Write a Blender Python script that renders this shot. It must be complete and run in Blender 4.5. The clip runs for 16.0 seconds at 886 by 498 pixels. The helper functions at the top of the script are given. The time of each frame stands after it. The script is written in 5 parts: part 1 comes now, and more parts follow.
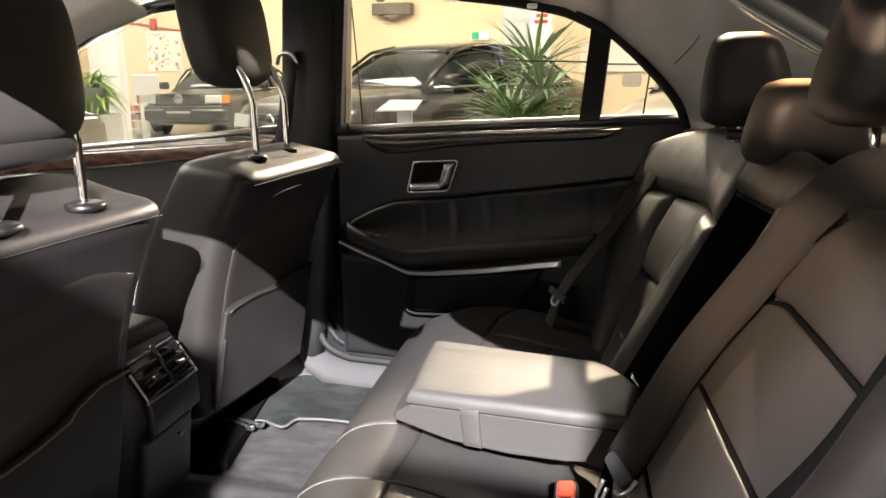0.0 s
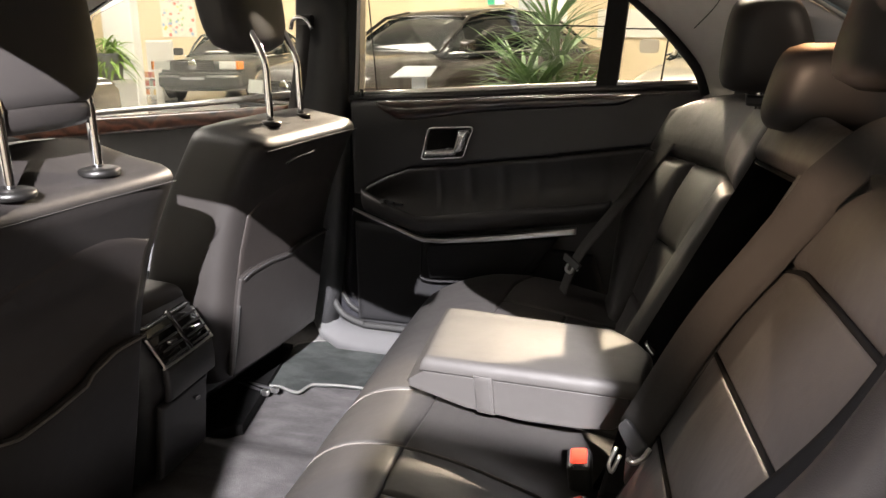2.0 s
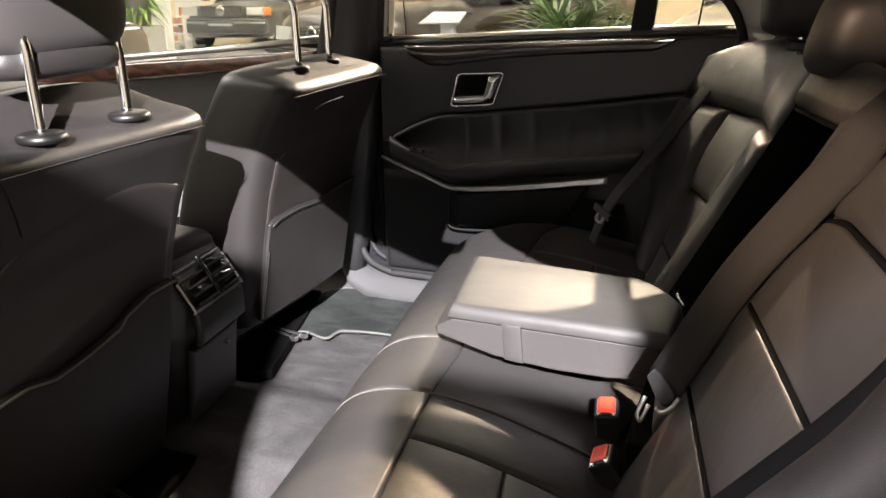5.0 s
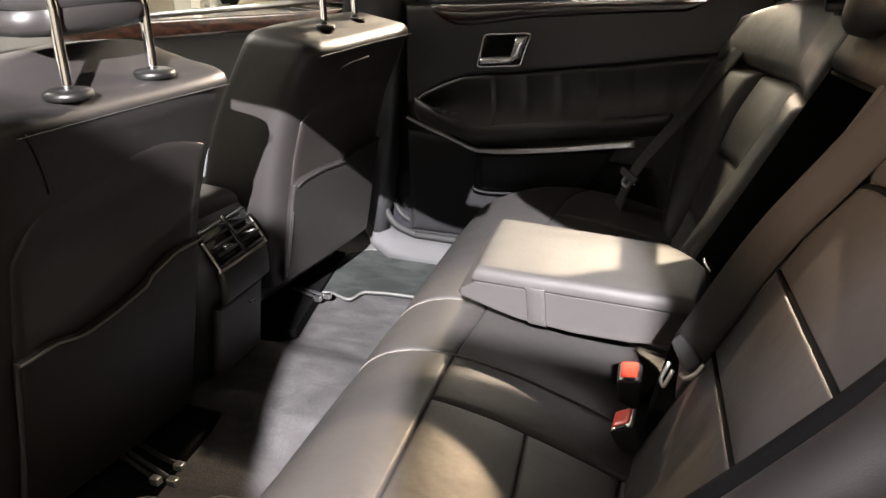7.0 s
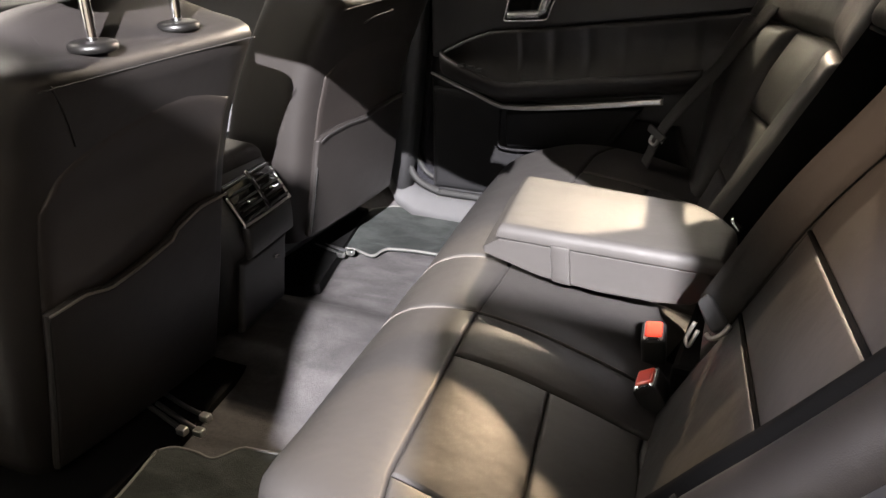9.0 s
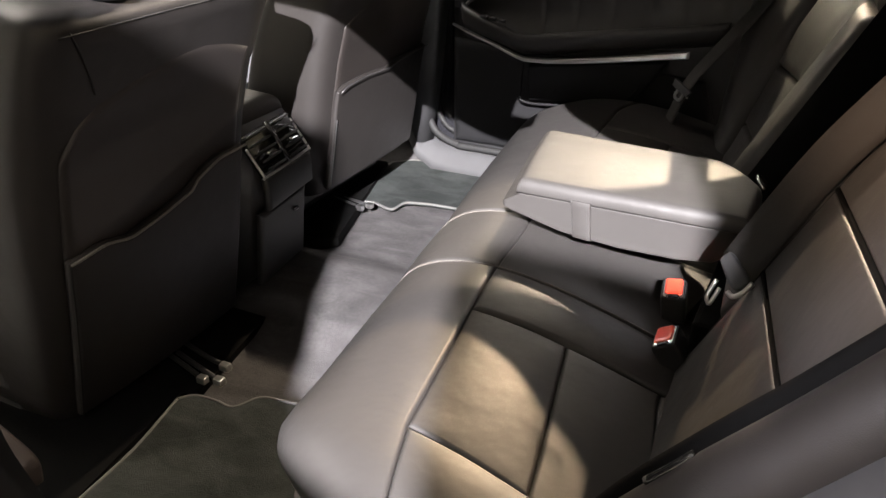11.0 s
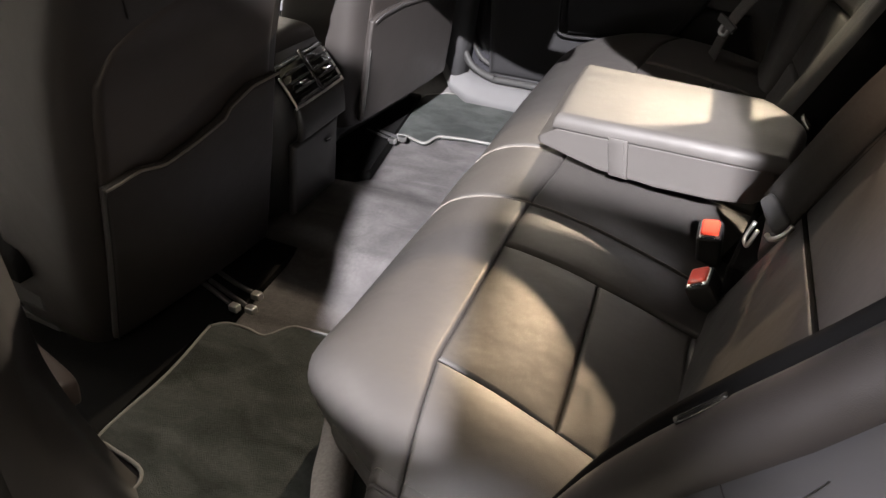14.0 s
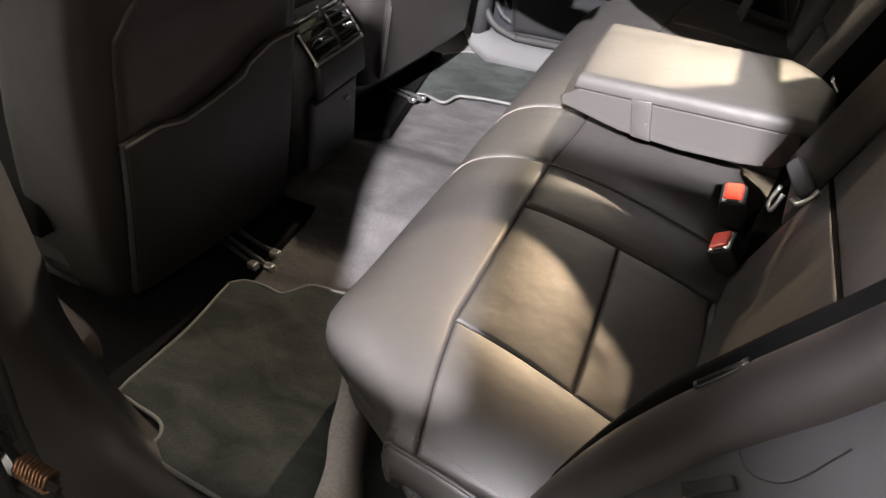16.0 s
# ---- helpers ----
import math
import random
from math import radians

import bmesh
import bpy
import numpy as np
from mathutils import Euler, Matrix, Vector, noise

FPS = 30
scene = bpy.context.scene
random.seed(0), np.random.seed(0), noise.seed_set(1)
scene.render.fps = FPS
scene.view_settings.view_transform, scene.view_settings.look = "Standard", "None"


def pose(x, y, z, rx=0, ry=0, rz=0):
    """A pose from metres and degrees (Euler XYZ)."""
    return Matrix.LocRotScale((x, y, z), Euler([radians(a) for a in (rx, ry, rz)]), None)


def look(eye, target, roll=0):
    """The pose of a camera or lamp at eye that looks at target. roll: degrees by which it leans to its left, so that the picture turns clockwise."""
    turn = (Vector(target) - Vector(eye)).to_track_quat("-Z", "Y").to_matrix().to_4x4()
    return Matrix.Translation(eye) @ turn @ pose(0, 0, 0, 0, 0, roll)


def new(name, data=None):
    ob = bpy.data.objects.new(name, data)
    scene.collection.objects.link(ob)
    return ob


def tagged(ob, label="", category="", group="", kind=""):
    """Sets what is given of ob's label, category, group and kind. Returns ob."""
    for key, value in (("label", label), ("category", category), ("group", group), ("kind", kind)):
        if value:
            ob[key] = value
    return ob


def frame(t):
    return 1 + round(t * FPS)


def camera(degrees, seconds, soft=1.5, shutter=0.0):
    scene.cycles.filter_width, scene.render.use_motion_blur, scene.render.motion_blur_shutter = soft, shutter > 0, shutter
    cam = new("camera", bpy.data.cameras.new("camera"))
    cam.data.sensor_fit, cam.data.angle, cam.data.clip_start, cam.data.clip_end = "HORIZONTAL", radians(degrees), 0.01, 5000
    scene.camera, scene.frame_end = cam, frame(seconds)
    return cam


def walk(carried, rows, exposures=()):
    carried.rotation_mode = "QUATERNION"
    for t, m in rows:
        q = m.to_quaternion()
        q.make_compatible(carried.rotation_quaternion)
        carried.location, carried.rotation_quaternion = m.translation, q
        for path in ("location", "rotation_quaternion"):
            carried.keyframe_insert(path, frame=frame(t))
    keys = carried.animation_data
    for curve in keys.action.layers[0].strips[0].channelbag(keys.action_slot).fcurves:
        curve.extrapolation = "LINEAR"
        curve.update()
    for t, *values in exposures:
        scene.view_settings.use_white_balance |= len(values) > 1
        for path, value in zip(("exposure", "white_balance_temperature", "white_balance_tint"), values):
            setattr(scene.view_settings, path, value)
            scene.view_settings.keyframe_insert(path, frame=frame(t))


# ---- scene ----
cam = camera(57.0, 16.0)
PATH = [
    (0, (0.929, -1.227, 1.207), (0.301, 0.617, 0.756), -0.5),
    (0.5, (0.929, -1.225, 1.207), (0.293, 0.612, 0.736), -0.5),
    (1, (0.928, -1.224, 1.206), (0.286, 0.606, 0.717), -0.5),
    (1.5, (0.928, -1.223, 1.205), (0.278, 0.6, 0.697), -0.4),
    (2, (0.927, -1.221, 1.204), (0.272, 0.593, 0.677), -0.5),
    (2.5, (0.926, -1.22, 1.203), (0.265, 0.587, 0.656), -0.5),
    (3, (0.925, -1.219, 1.202), (0.258, 0.58, 0.636), -0.5),
    (3.5, (0.924, -1.218, 1.201), (0.249, 0.571, 0.615), -0.5),
    (4, (0.923, -1.217, 1.2), (0.239, 0.562, 0.595), -0.5),
    (6.5, (0.918, -1.212, 1.195), (0.181, 0.508, 0.489), -0.5),
    (7, (0.917, -1.211, 1.194), (0.171, 0.496, 0.466), -0.4),
    (7.5, (0.916, -1.21, 1.193), (0.16, 0.482, 0.44), -0.4),
    (8, (0.915, -1.209, 1.192), (0.15, 0.468, 0.417), -0.4),
    (8.5, (0.913, -1.209, 1.191), (0.14, 0.454, 0.391), -0.4),
    (9, (0.912, -1.208, 1.19), (0.133, 0.44, 0.368), -0.4),
    (11.5, (0.907, -1.204, 1.184), (0.103, 0.365, 0.241), -0.2),
    (12, (0.905, -1.204, 1.183), (0.097, 0.35, 0.218), -0.1),
    (12.5, (0.904, -1.203, 1.182), (0.09, 0.334, 0.194), -0.1),
    (13, (0.903, -1.202, 1.181), (0.084, 0.317, 0.171), -0.1),
    (13.5, (0.902, -1.201, 1.18), (0.079, 0.299, 0.145), -0.1),
    (14, (0.902, -1.2, 1.179), (0.075, 0.283, 0.123), -0.0),
    (14.5, (0.901, -1.2, 1.178), (0.072, 0.266, 0.099), -0.0),
    (15, (0.9, -1.199, 1.177), (0.068, 0.251, 0.078), -0.0),
    (15.5, (0.899, -1.198, 1.176), (0.064, 0.235, 0.058), 0.0),
    (16, (0.898, -1.197, 1.175), (0.06, 0.22, 0.039), 0.0),
]
walk(cam, [(t, look(eye, target, roll)) for t, eye, target, roll in PATH])

# ---- light ----
world = bpy.data.worlds.new("showroom_air")
world.use_nodes = True
world.node_tree.nodes["Background"].inputs[0].default_value = (1.0, 0.86, 0.66, 1)
world.node_tree.nodes["Background"].inputs[1].default_value = 0.06
scene.world = world
scene.view_settings.exposure = 0.31


def area_lamp(name, eye, target, size_x, size_y, watts, colour):
    data = bpy.data.lights.new(name, "AREA")
    data.shape, data.size, data.size_y, data.energy, data.color = "RECTANGLE", size_x, size_y, watts, colour
    ob = new(name, data)
    ob.matrix_world = look(eye, target)
    return ob


def spot_lamp(name, eye, target, degrees, watts, colour, radius=0.04, blend=0.2):
    data = bpy.data.lights.new(name, "SPOT")
    data.spot_size, data.spot_blend, data.energy, data.color, data.shadow_soft_size = math.radians(degrees), blend, watts, colour, radius
    ob = new(name, data)
    ob.matrix_world = look(eye, target)
    return ob


# spots placed by the patches they cast, warm beyond the car, neutral behind the camera; soft panels and wall lamps
# unseen, added to brighten
spot_lamp("ceiling_spot", (0.262, 4.59, 3.97), (0.55, -0.05, 0.80), 13.5, 2000, (1.0, 0.80, 0.57), 0.03, 0.10)
spot_lamp("ceiling_spot", (-0.19, 8.1, 4.0), (0.64, -0.45, 0.72), 5.8, 7400, (1.0, 0.74, 0.47), 0.03, 0.15)
spot_lamp("ceiling_spot", (-3.4, 3.2, 3.78), (0.62, 0.52, 0.95), 9.6, 760, (1.0, 0.86, 0.62), 0.04)
spot_lamp("ceiling_spot", (1.3, 6.8, 3.9), (1.02, -0.12, 1.22), 6, 1100, (1.0, 0.48, 0.22), 0.05)
spot_lamp("ceiling_spot", (2.6, -5.8, 4.1), (0.045, 0.04, 0.52), 10.3, 23500, (0.96, 0.92, 0.95), 0.02, 0.06)
spot_lamp("ceiling_spot", (-1.0, -5.0, 4.3), (1.02, -0.80, 0.95), 4.6, 3300, (0.98, 0.92, 1.0), 0.05, 0.4)
# next two hang close by, added to lift the cushion edge and near backrest
spot_lamp("ceiling_spot", (1.4, -2.9, 3.6), (0.70, -0.80, 0.55), 3.6, 1700, (0.98, 0.94, 0.98), 0.05, 0.9)
spot_lamp("ceiling_spot", (-1.9, -3.0, 2.0), (1.03, -0.38, 1.12), 10.5, 1150, (1.0, 0.68, 0.46), 0.05, 0.7)
spot_lamp("ceiling_spot", (-2.0, 8.0, 3.7), (0.92, -0.45, 0.74), 4.4, 2200, (1.0, 0.74, 0.54), 0.03, 0.4)
spot_lamp("ceiling_spot", (1.2, 10.0, 4.1), (-0.03, 0.02, 1.015), 4.6, 9500, (1.0, 0.84, 0.66), 0.05, 0.3)
# no fixture known for these soft panels: fill added for cabin and room
area_lamp("ceiling_panel", (0.4, -2.2, 4.44), (0.4, -2.4, 0), 4.0, 0.8, 38, (1.0, 0.93, 0.88))
area_lamp("ceiling_panel", (3.4, -1.6, 4.44), (3.4, -1.6, 0), 1.2, 2.4, 56, (1.0, 0.80, 0.64))
area_lamp("ceiling_panel", (-4.6, 0.4, 4.44), (-4.4, 0.4, 0), 3.0, 3.0, 620, (1.0, 0.92, 0.82))
area_lamp("ceiling_panel", (-0.6, 5.6, 4.44), (-0.6, 5.6, 0), 2.0, 2.0, 300, (1.0, 0.88, 0.74))
area_lamp("ceiling_panel", (-6.8, 7.4, 4.44), (-6.8, 7.4, 0), 2.5, 2.0, 380, (1.0, 0.90, 0.78))
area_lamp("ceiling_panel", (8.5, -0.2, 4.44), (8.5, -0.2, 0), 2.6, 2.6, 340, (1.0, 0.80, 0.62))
for lx in (-15.0, -9.0, -3.0, 3.0, 9.0):
    area_lamp("wall_washer", (lx, 11.0, 4.3), (lx, 15.5, 1.2), 3.0, 0.6, 255, (1.0, 0.88, 0.70))

# ---- materials ----


def material(name, base, rough=0.5, metal=0.0, spec=0.5, var=0.15, scale=40.0, bump=0.1, bump_scale=400.0, coat=0.0, var2=0.1, sheen=0.0):
    m = bpy.data.materials.new(name)
    m.use_nodes = True
    nt = m.node_tree
    b = nt.nodes["Principled BSDF"]
    b.inputs["Roughness"].default_value = rough
    b.inputs["Metallic"].default_value = metal
    b.inputs["Specular IOR Level"].default_value = spec
    b.inputs["Coat Weight"].default_value = coat
    b.inputs["Coat Roughness"].default_value = 0.05
    b.inputs["Sheen Weight"].default_value = sheen
    tc = nt.nodes.new("ShaderNodeTexCoord")
    n1 = nt.nodes.new("ShaderNodeTexNoise")
    n1.inputs["Scale"].default_value, n1.inputs["Detail"].default_value = scale, 4
    n2 = nt.nodes.new("ShaderNodeTexNoise")
    n2.inputs["Scale"].default_value, n2.inputs["Detail"].default_value = scale / 9, 3
    add = nt.nodes.new("ShaderNodeMath")
    add.operation = "MULTIPLY_ADD"
    add.inputs[1].default_value = var
    mid = nt.nodes.new("ShaderNodeMath")
    mid.operation = "MULTIPLY_ADD"
    mid.inputs[1].default_value, mid.inputs[2].default_value = var2, 1.0 - (var + var2) / 2
    mix = nt.nodes.new("ShaderNodeVectorMath")
    mix.operation = "SCALE"
    mix.inputs[0].default_value = base[:3]
    nt.links.new(tc.outputs["Object"], n1.inputs["Vector"])
    nt.links.new(tc.outputs["Object"], n2.inputs["Vector"])
    nt.links.new(n2.outputs["Fac"], mid.inputs[0])
    nt.links.new(n1.outputs["Fac"], add.inputs[0])
    nt.links.new(mid.outputs[0], add.inputs[2])
    nt.links.new(add.outputs[0], mix.inputs["Scale"])
    nt.links.new(mix.outputs[0], b.inputs["Base Color"])
    if bump:
        n3 = nt.nodes.new("ShaderNodeTexNoise")
        n3.inputs["Scale"].default_value, n3.inputs["Detail"].default_value = bump_scale, 3
        bp = nt.nodes.new("ShaderNodeBump")
        bp.inputs["Strength"].default_value, bp.inputs["Distance"].default_value = bump, 0.002
        nt.links.new(tc.outputs["Object"], n3.inputs["Vector"])
        nt.links.new(n3.outputs["Fac"], bp.inputs["Height"])
        nt.links.new(bp.outputs[0], b.inputs["Normal"])
    return m


def leather(name, base, rough, wrinkle=0.25, spec=0.5):
    """Grained leather: fine cells, soft wrinkles, uneven gloss."""
    m = material(name, base, rough, 0, spec, 0.12, 30, 0, var2=0.12)
    nt = m.node_tree
    b = nt.nodes["Principled BSDF"]
    tc = nt.nodes.new("ShaderNodeTexCoord")
    vor = nt.nodes.new("ShaderNodeTexVoronoi")
    vor.inputs["Scale"].default_value = 900
    soft = nt.nodes.new("ShaderNodeTexNoise")
    soft.inputs["Scale"].default_value, soft.inputs["Detail"].default_value = 14, 3
    b1, b2 = nt.nodes.new("ShaderNodeBump"), nt.nodes.new("ShaderNodeBump")
    b1.inputs["Strength"].default_value, b1.inputs["Distance"].default_value = 0.12, 0.0008
    b2.inputs["Strength"].default_value, b2.inputs["Distance"].default_value = wrinkle, 0.006
    nt.links.new(tc.outputs["Object"], vor.inputs["Vector"])
    nt.links.new(tc.outputs["Object"], soft.inputs["Vector"])
    nt.links.new(vor.outputs["Distance"], b1.inputs["Height"])
    nt.links.new(soft.outputs["Fac"], b2.inputs["Height"])
    nt.links.new(b2.outputs[0], b1.inputs["Normal"])
    nt.links.new(b1.outputs[0], b.inputs["Normal"])
    ramp = nt.nodes.new("ShaderNodeMapRange")
    ramp.inputs["To Min"].default_value, ramp.inputs["To Max"].default_value = rough - 0.05, rough + 0.07
    nt.links.new(soft.outputs["Fac"], ramp.inputs["Value"])
    nt.links.new(ramp.outputs[0], b.inputs["Roughness"])
    return m


def glowing(name, colour, strength):
    m = bpy.data.materials.new(name)
    m.use_nodes = True
    b = m.node_tree.nodes["Principled BSDF"]
    b.inputs["Base Color"].default_value = (*colour, 1)
    b.inputs["Emission Color"].default_value = (*colour, 1)
    b.inputs["Emission Strength"].default_value = strength
    return m


def glass(name, tint):
    m = bpy.data.materials.new(name)
    m.use_nodes = True
    nt = m.node_tree
    nt.nodes.remove(nt.nodes["Principled BSDF"])
    out = nt.nodes["Material Output"]
    clear, gloss, mix, fr = (nt.nodes.new(k) for k in ("ShaderNodeBsdfTransparent", "ShaderNodeBsdfGlossy", "ShaderNodeMixShader", "ShaderNodeFresnel"))
    clear.inputs[0].default_value = (*tint, 1)
    gloss.inputs["Roughness"].default_value = 0.02
    fr.inputs[0].default_value = 1.45
    nt.links.new(fr.outputs[0], mix.inputs[0])
    nt.links.new(clear.outputs[0], mix.inputs[1])
    nt.links.new(gloss.outputs[0], mix.inputs[2])
    nt.links.new(mix.outputs[0], out.inputs[0])
    return m


def wood(name, dark, light):
    """Burr walnut under clear lacquer."""
    m = material(name, dark, 0.3, 0, 0.5, 0.2, 20, 0, coat=1.0)
    nt = m.node_tree
    tc = nt.nodes.new("ShaderNodeTexCoord")
    wv = nt.nodes.new("ShaderNodeTexWave")
    wv.bands_direction = "Z"
    wv.inputs["Scale"].default_value, wv.inputs["Distortion"].default_value, wv.inputs["Detail"].default_value = 9, 14, 4
    ramp = nt.nodes.new("ShaderNodeValToRGB")
    ramp.color_ramp.elements[0].color, ramp.color_ramp.elements[1].color = (*dark, 1), (*light, 1)
    nt.links.new(tc.outputs["Object"], wv.inputs["Vector"])
    nt.links.new(wv.outputs["Fac"], ramp.inputs[0])
    nt.links.new(ramp.outputs[0], nt.nodes["Principled BSDF"].inputs["Base Color"])
    return m


def pile(name, base, streak):
    """Short pile that is brushed this way and that, in streaks."""
    m = material(name, base, 0.95, spec=0.1, var=0.6, scale=150, bump=1.0, bump_scale=500, var2=0.6)
    nt = m.node_tree
    p = nt.nodes["Principled BSDF"]
    src = p.inputs["Base Color"].links[0].from_socket
    tc, mp, ns, rg, mul = (nt.nodes.new(k) for k in ("ShaderNodeTexCoord", "ShaderNodeMapping", "ShaderNodeTexNoise", "ShaderNodeMapRange", "ShaderNodeVectorMath"))
    mp.inputs["Scale"].default_value = (9, 17, 9)
    mp.inputs["Rotation"].default_value = (0, 0, 0.5)
    ns.inputs["Scale"].default_value, ns.inputs["Detail"].default_value, ns.inputs["Distortion"].default_value = 1.0, 5, 0.8
    rg.inputs["From Min"].default_value, rg.inputs["From Max"].default_value = 0.35, 0.65
    rg.inputs["To Min"].default_value, rg.inputs["To Max"].default_value = 1 - streak, 1 + streak
    mul.operation = "SCALE"
    nt.links.new(tc.outputs["Object"], mp.inputs["Vector"])
    nt.links.new(mp.outputs[0], ns.inputs["Vector"])
    nt.links.new(ns.outputs["Fac"], rg.inputs["Value"])
    nt.links.new(src, mul.inputs[0])
    nt.links.new(rg.outputs[0], mul.inputs["Scale"])
    nt.links.new(mul.outputs[0], p.inputs["Base Color"])
    return m


LEATHER = leather("black_leather", (0.0125, 0.0110, 0.0104), 0.47, 0.28, 0.42)
LEATHER_SEAT = leather("seat_leather", (0.028, 0.0261, 0.0251), 0.48, 0.40, 0.36)
VINYL = leather("headrest_leather", (0.026, 0.0235, 0.0225), 0.48, 0.1, 0.35)
PLASTIC = material("black_plastic", (0.022, 0.022, 0.023), 0.45, bump=0.15, bump_scale=900)
SOFT_TRIM = material("soft_black_trim", (0.016, 0.016, 0.017), 0.55, bump=0.2, bump_scale=700)
GLOSS_BLACK = material("gloss_black", (0.006, 0.006, 0.006), 0.08, coat=0.5, bump=0)
PAINT = material("black_car_paint", (0.012, 0.012, 0.014), 0.25, coat=1.0, bump=0)
CHROME = material("chrome", (0.85, 0.85, 0.86), 0.08, 1.0, bump=0, var=0.03)
SATIN = material("satin_aluminium", (0.72, 0.72, 0.71), 0.28, 1.0, bump=0.05, bump_scale=300, var=0.05)
CARPET = pile("grey_carpet", (0.043, 0.041, 0.0415), 0.25)
MAT = pile("velour_mat", (0.021, 0.0232, 0.0224), 0.38)
BINDING = material("mat_binding", (0.06, 0.06, 0.057), 0.8, bump=0.3, bump_scale=500)
PIPING = material("seam_piping", (0.11, 0.10, 0.09), 0.5, bump=0.2)
HEADLINER = material("grey_headliner", (0.58, 0.56, 0.54), 0.95, spec=0.1, bump=0.3, bump_scale=600)
WOOD = wood("burr_walnut", (0.005, 0.0018, 0.0012), (0.022, 0.007, 0.004))
WOOD_RED = wood("walnut_front", (0.04, 0.014, 0.008), (0.13, 0.05, 0.03))
WEB = material("belt_webbing", (0.032, 0.030, 0.029), 0.7, spec=0.25, var=0.5, scale=300, bump=0.8, bump_scale=1200)
RED = material("red_button", (0.75, 0.06, 0.03), 0.3, bump=0.05)
RUBBER = material("black_rubber", (0.012, 0.012, 0.012), 0.65, spec=0.2, bump=0.2)
GLASS = glass("window_glass", (0.93, 0.94, 0.92))
GLASS_DARK = glass("tinted_glass", (0.06, 0.10, 0.13))
# near black: deep shade of recesses, gaps and under-seat put into the colour
SHADE_BLACK = material("shade_black", (0.004, 0.004, 0.004), 0.95, spec=0.03, bump=0.2)
COLLAR = material("collar_plastic", (0.004, 0.0038, 0.0036), 0.38, spec=0.3, bump=0.03)
WALL = material("cream_wall", (0.80, 0.67, 0.46), 0.85, spec=0.2, var=0.05, scale=6, bump=0.15, bump_scale=120, var2=0.08)
WALL_PALE = material("pale_cream_wall", (0.80, 0.70, 0.48), 0.85, spec=0.2, var=0.05, scale=6, bump=0.15, bump_scale=120)
WHITE = material("white_paint", (0.80, 0.79, 0.74), 0.6, var=0.05, bump=0.1, bump_scale=100)
GREY_PAINT = material("grey_paint", (0.42, 0.44, 0.45), 0.7, var=0.05, bump=0.1)
TILE = material("showroom_tile", (0.30, 0.30, 0.31), 0.25, var=0.1, scale=5, bump=0.03)

# ---- mesh helpers ----


def mesh_object(name, verts, faces, mat, parent=None, label="", smooth=True):
    me = bpy.data.meshes.new(name)
    me.from_pydata([tuple(v) for v in verts], [], faces)
    me.validate()
    if smooth:
        me.polygons.foreach_set("use_smooth", [True] * len(me.polygons))
    me.materials.append(mat)
    ob = new(name, me)
    if parent is not None:
        ob.parent = parent
    if label:
        ob["label"] = label
    return ob


def part(name, bm, mat, parent=None, label="", smooth=True):
    bmesh.ops.recalc_face_normals(bm, faces=bm.faces)
    me = bpy.data.meshes.new(name)
    bm.to_mesh(me)
    bm.free()
    if smooth:
        me.polygons.foreach_set("use_smooth", [True] * len(me.polygons))
    me.materials.append(mat)
    ob = new(name, me)
    if parent is not None:
        ob.parent = parent
    if label:
        ob["label"] = label
    return ob


def thing(name, label, category, at=(0, 0, 0), group="", kind=""):
    ob = new(name)
    ob.empty_display_size = 0.05
    ob.location = at
    bpy.context.view_layer.update()
    return tagged(ob, label, category, group, kind)


def edge_steps(length, radius, coarse=0.03):
    """Places from 0 to 1, close together near both ends."""
    r = min(radius / max(length, 1e-6), 0.45)
    ends = [0, 0.06 * r, 0.2 * r, 0.45 * r, 0.75 * r, r]
    n = max(2, int(length * (1 - 2 * r) / coarse))
    mid = [r + (1 - 2 * r) * k / n for k in range(1, n)]
    return ends + mid + [1 - e for e in reversed(ends)]


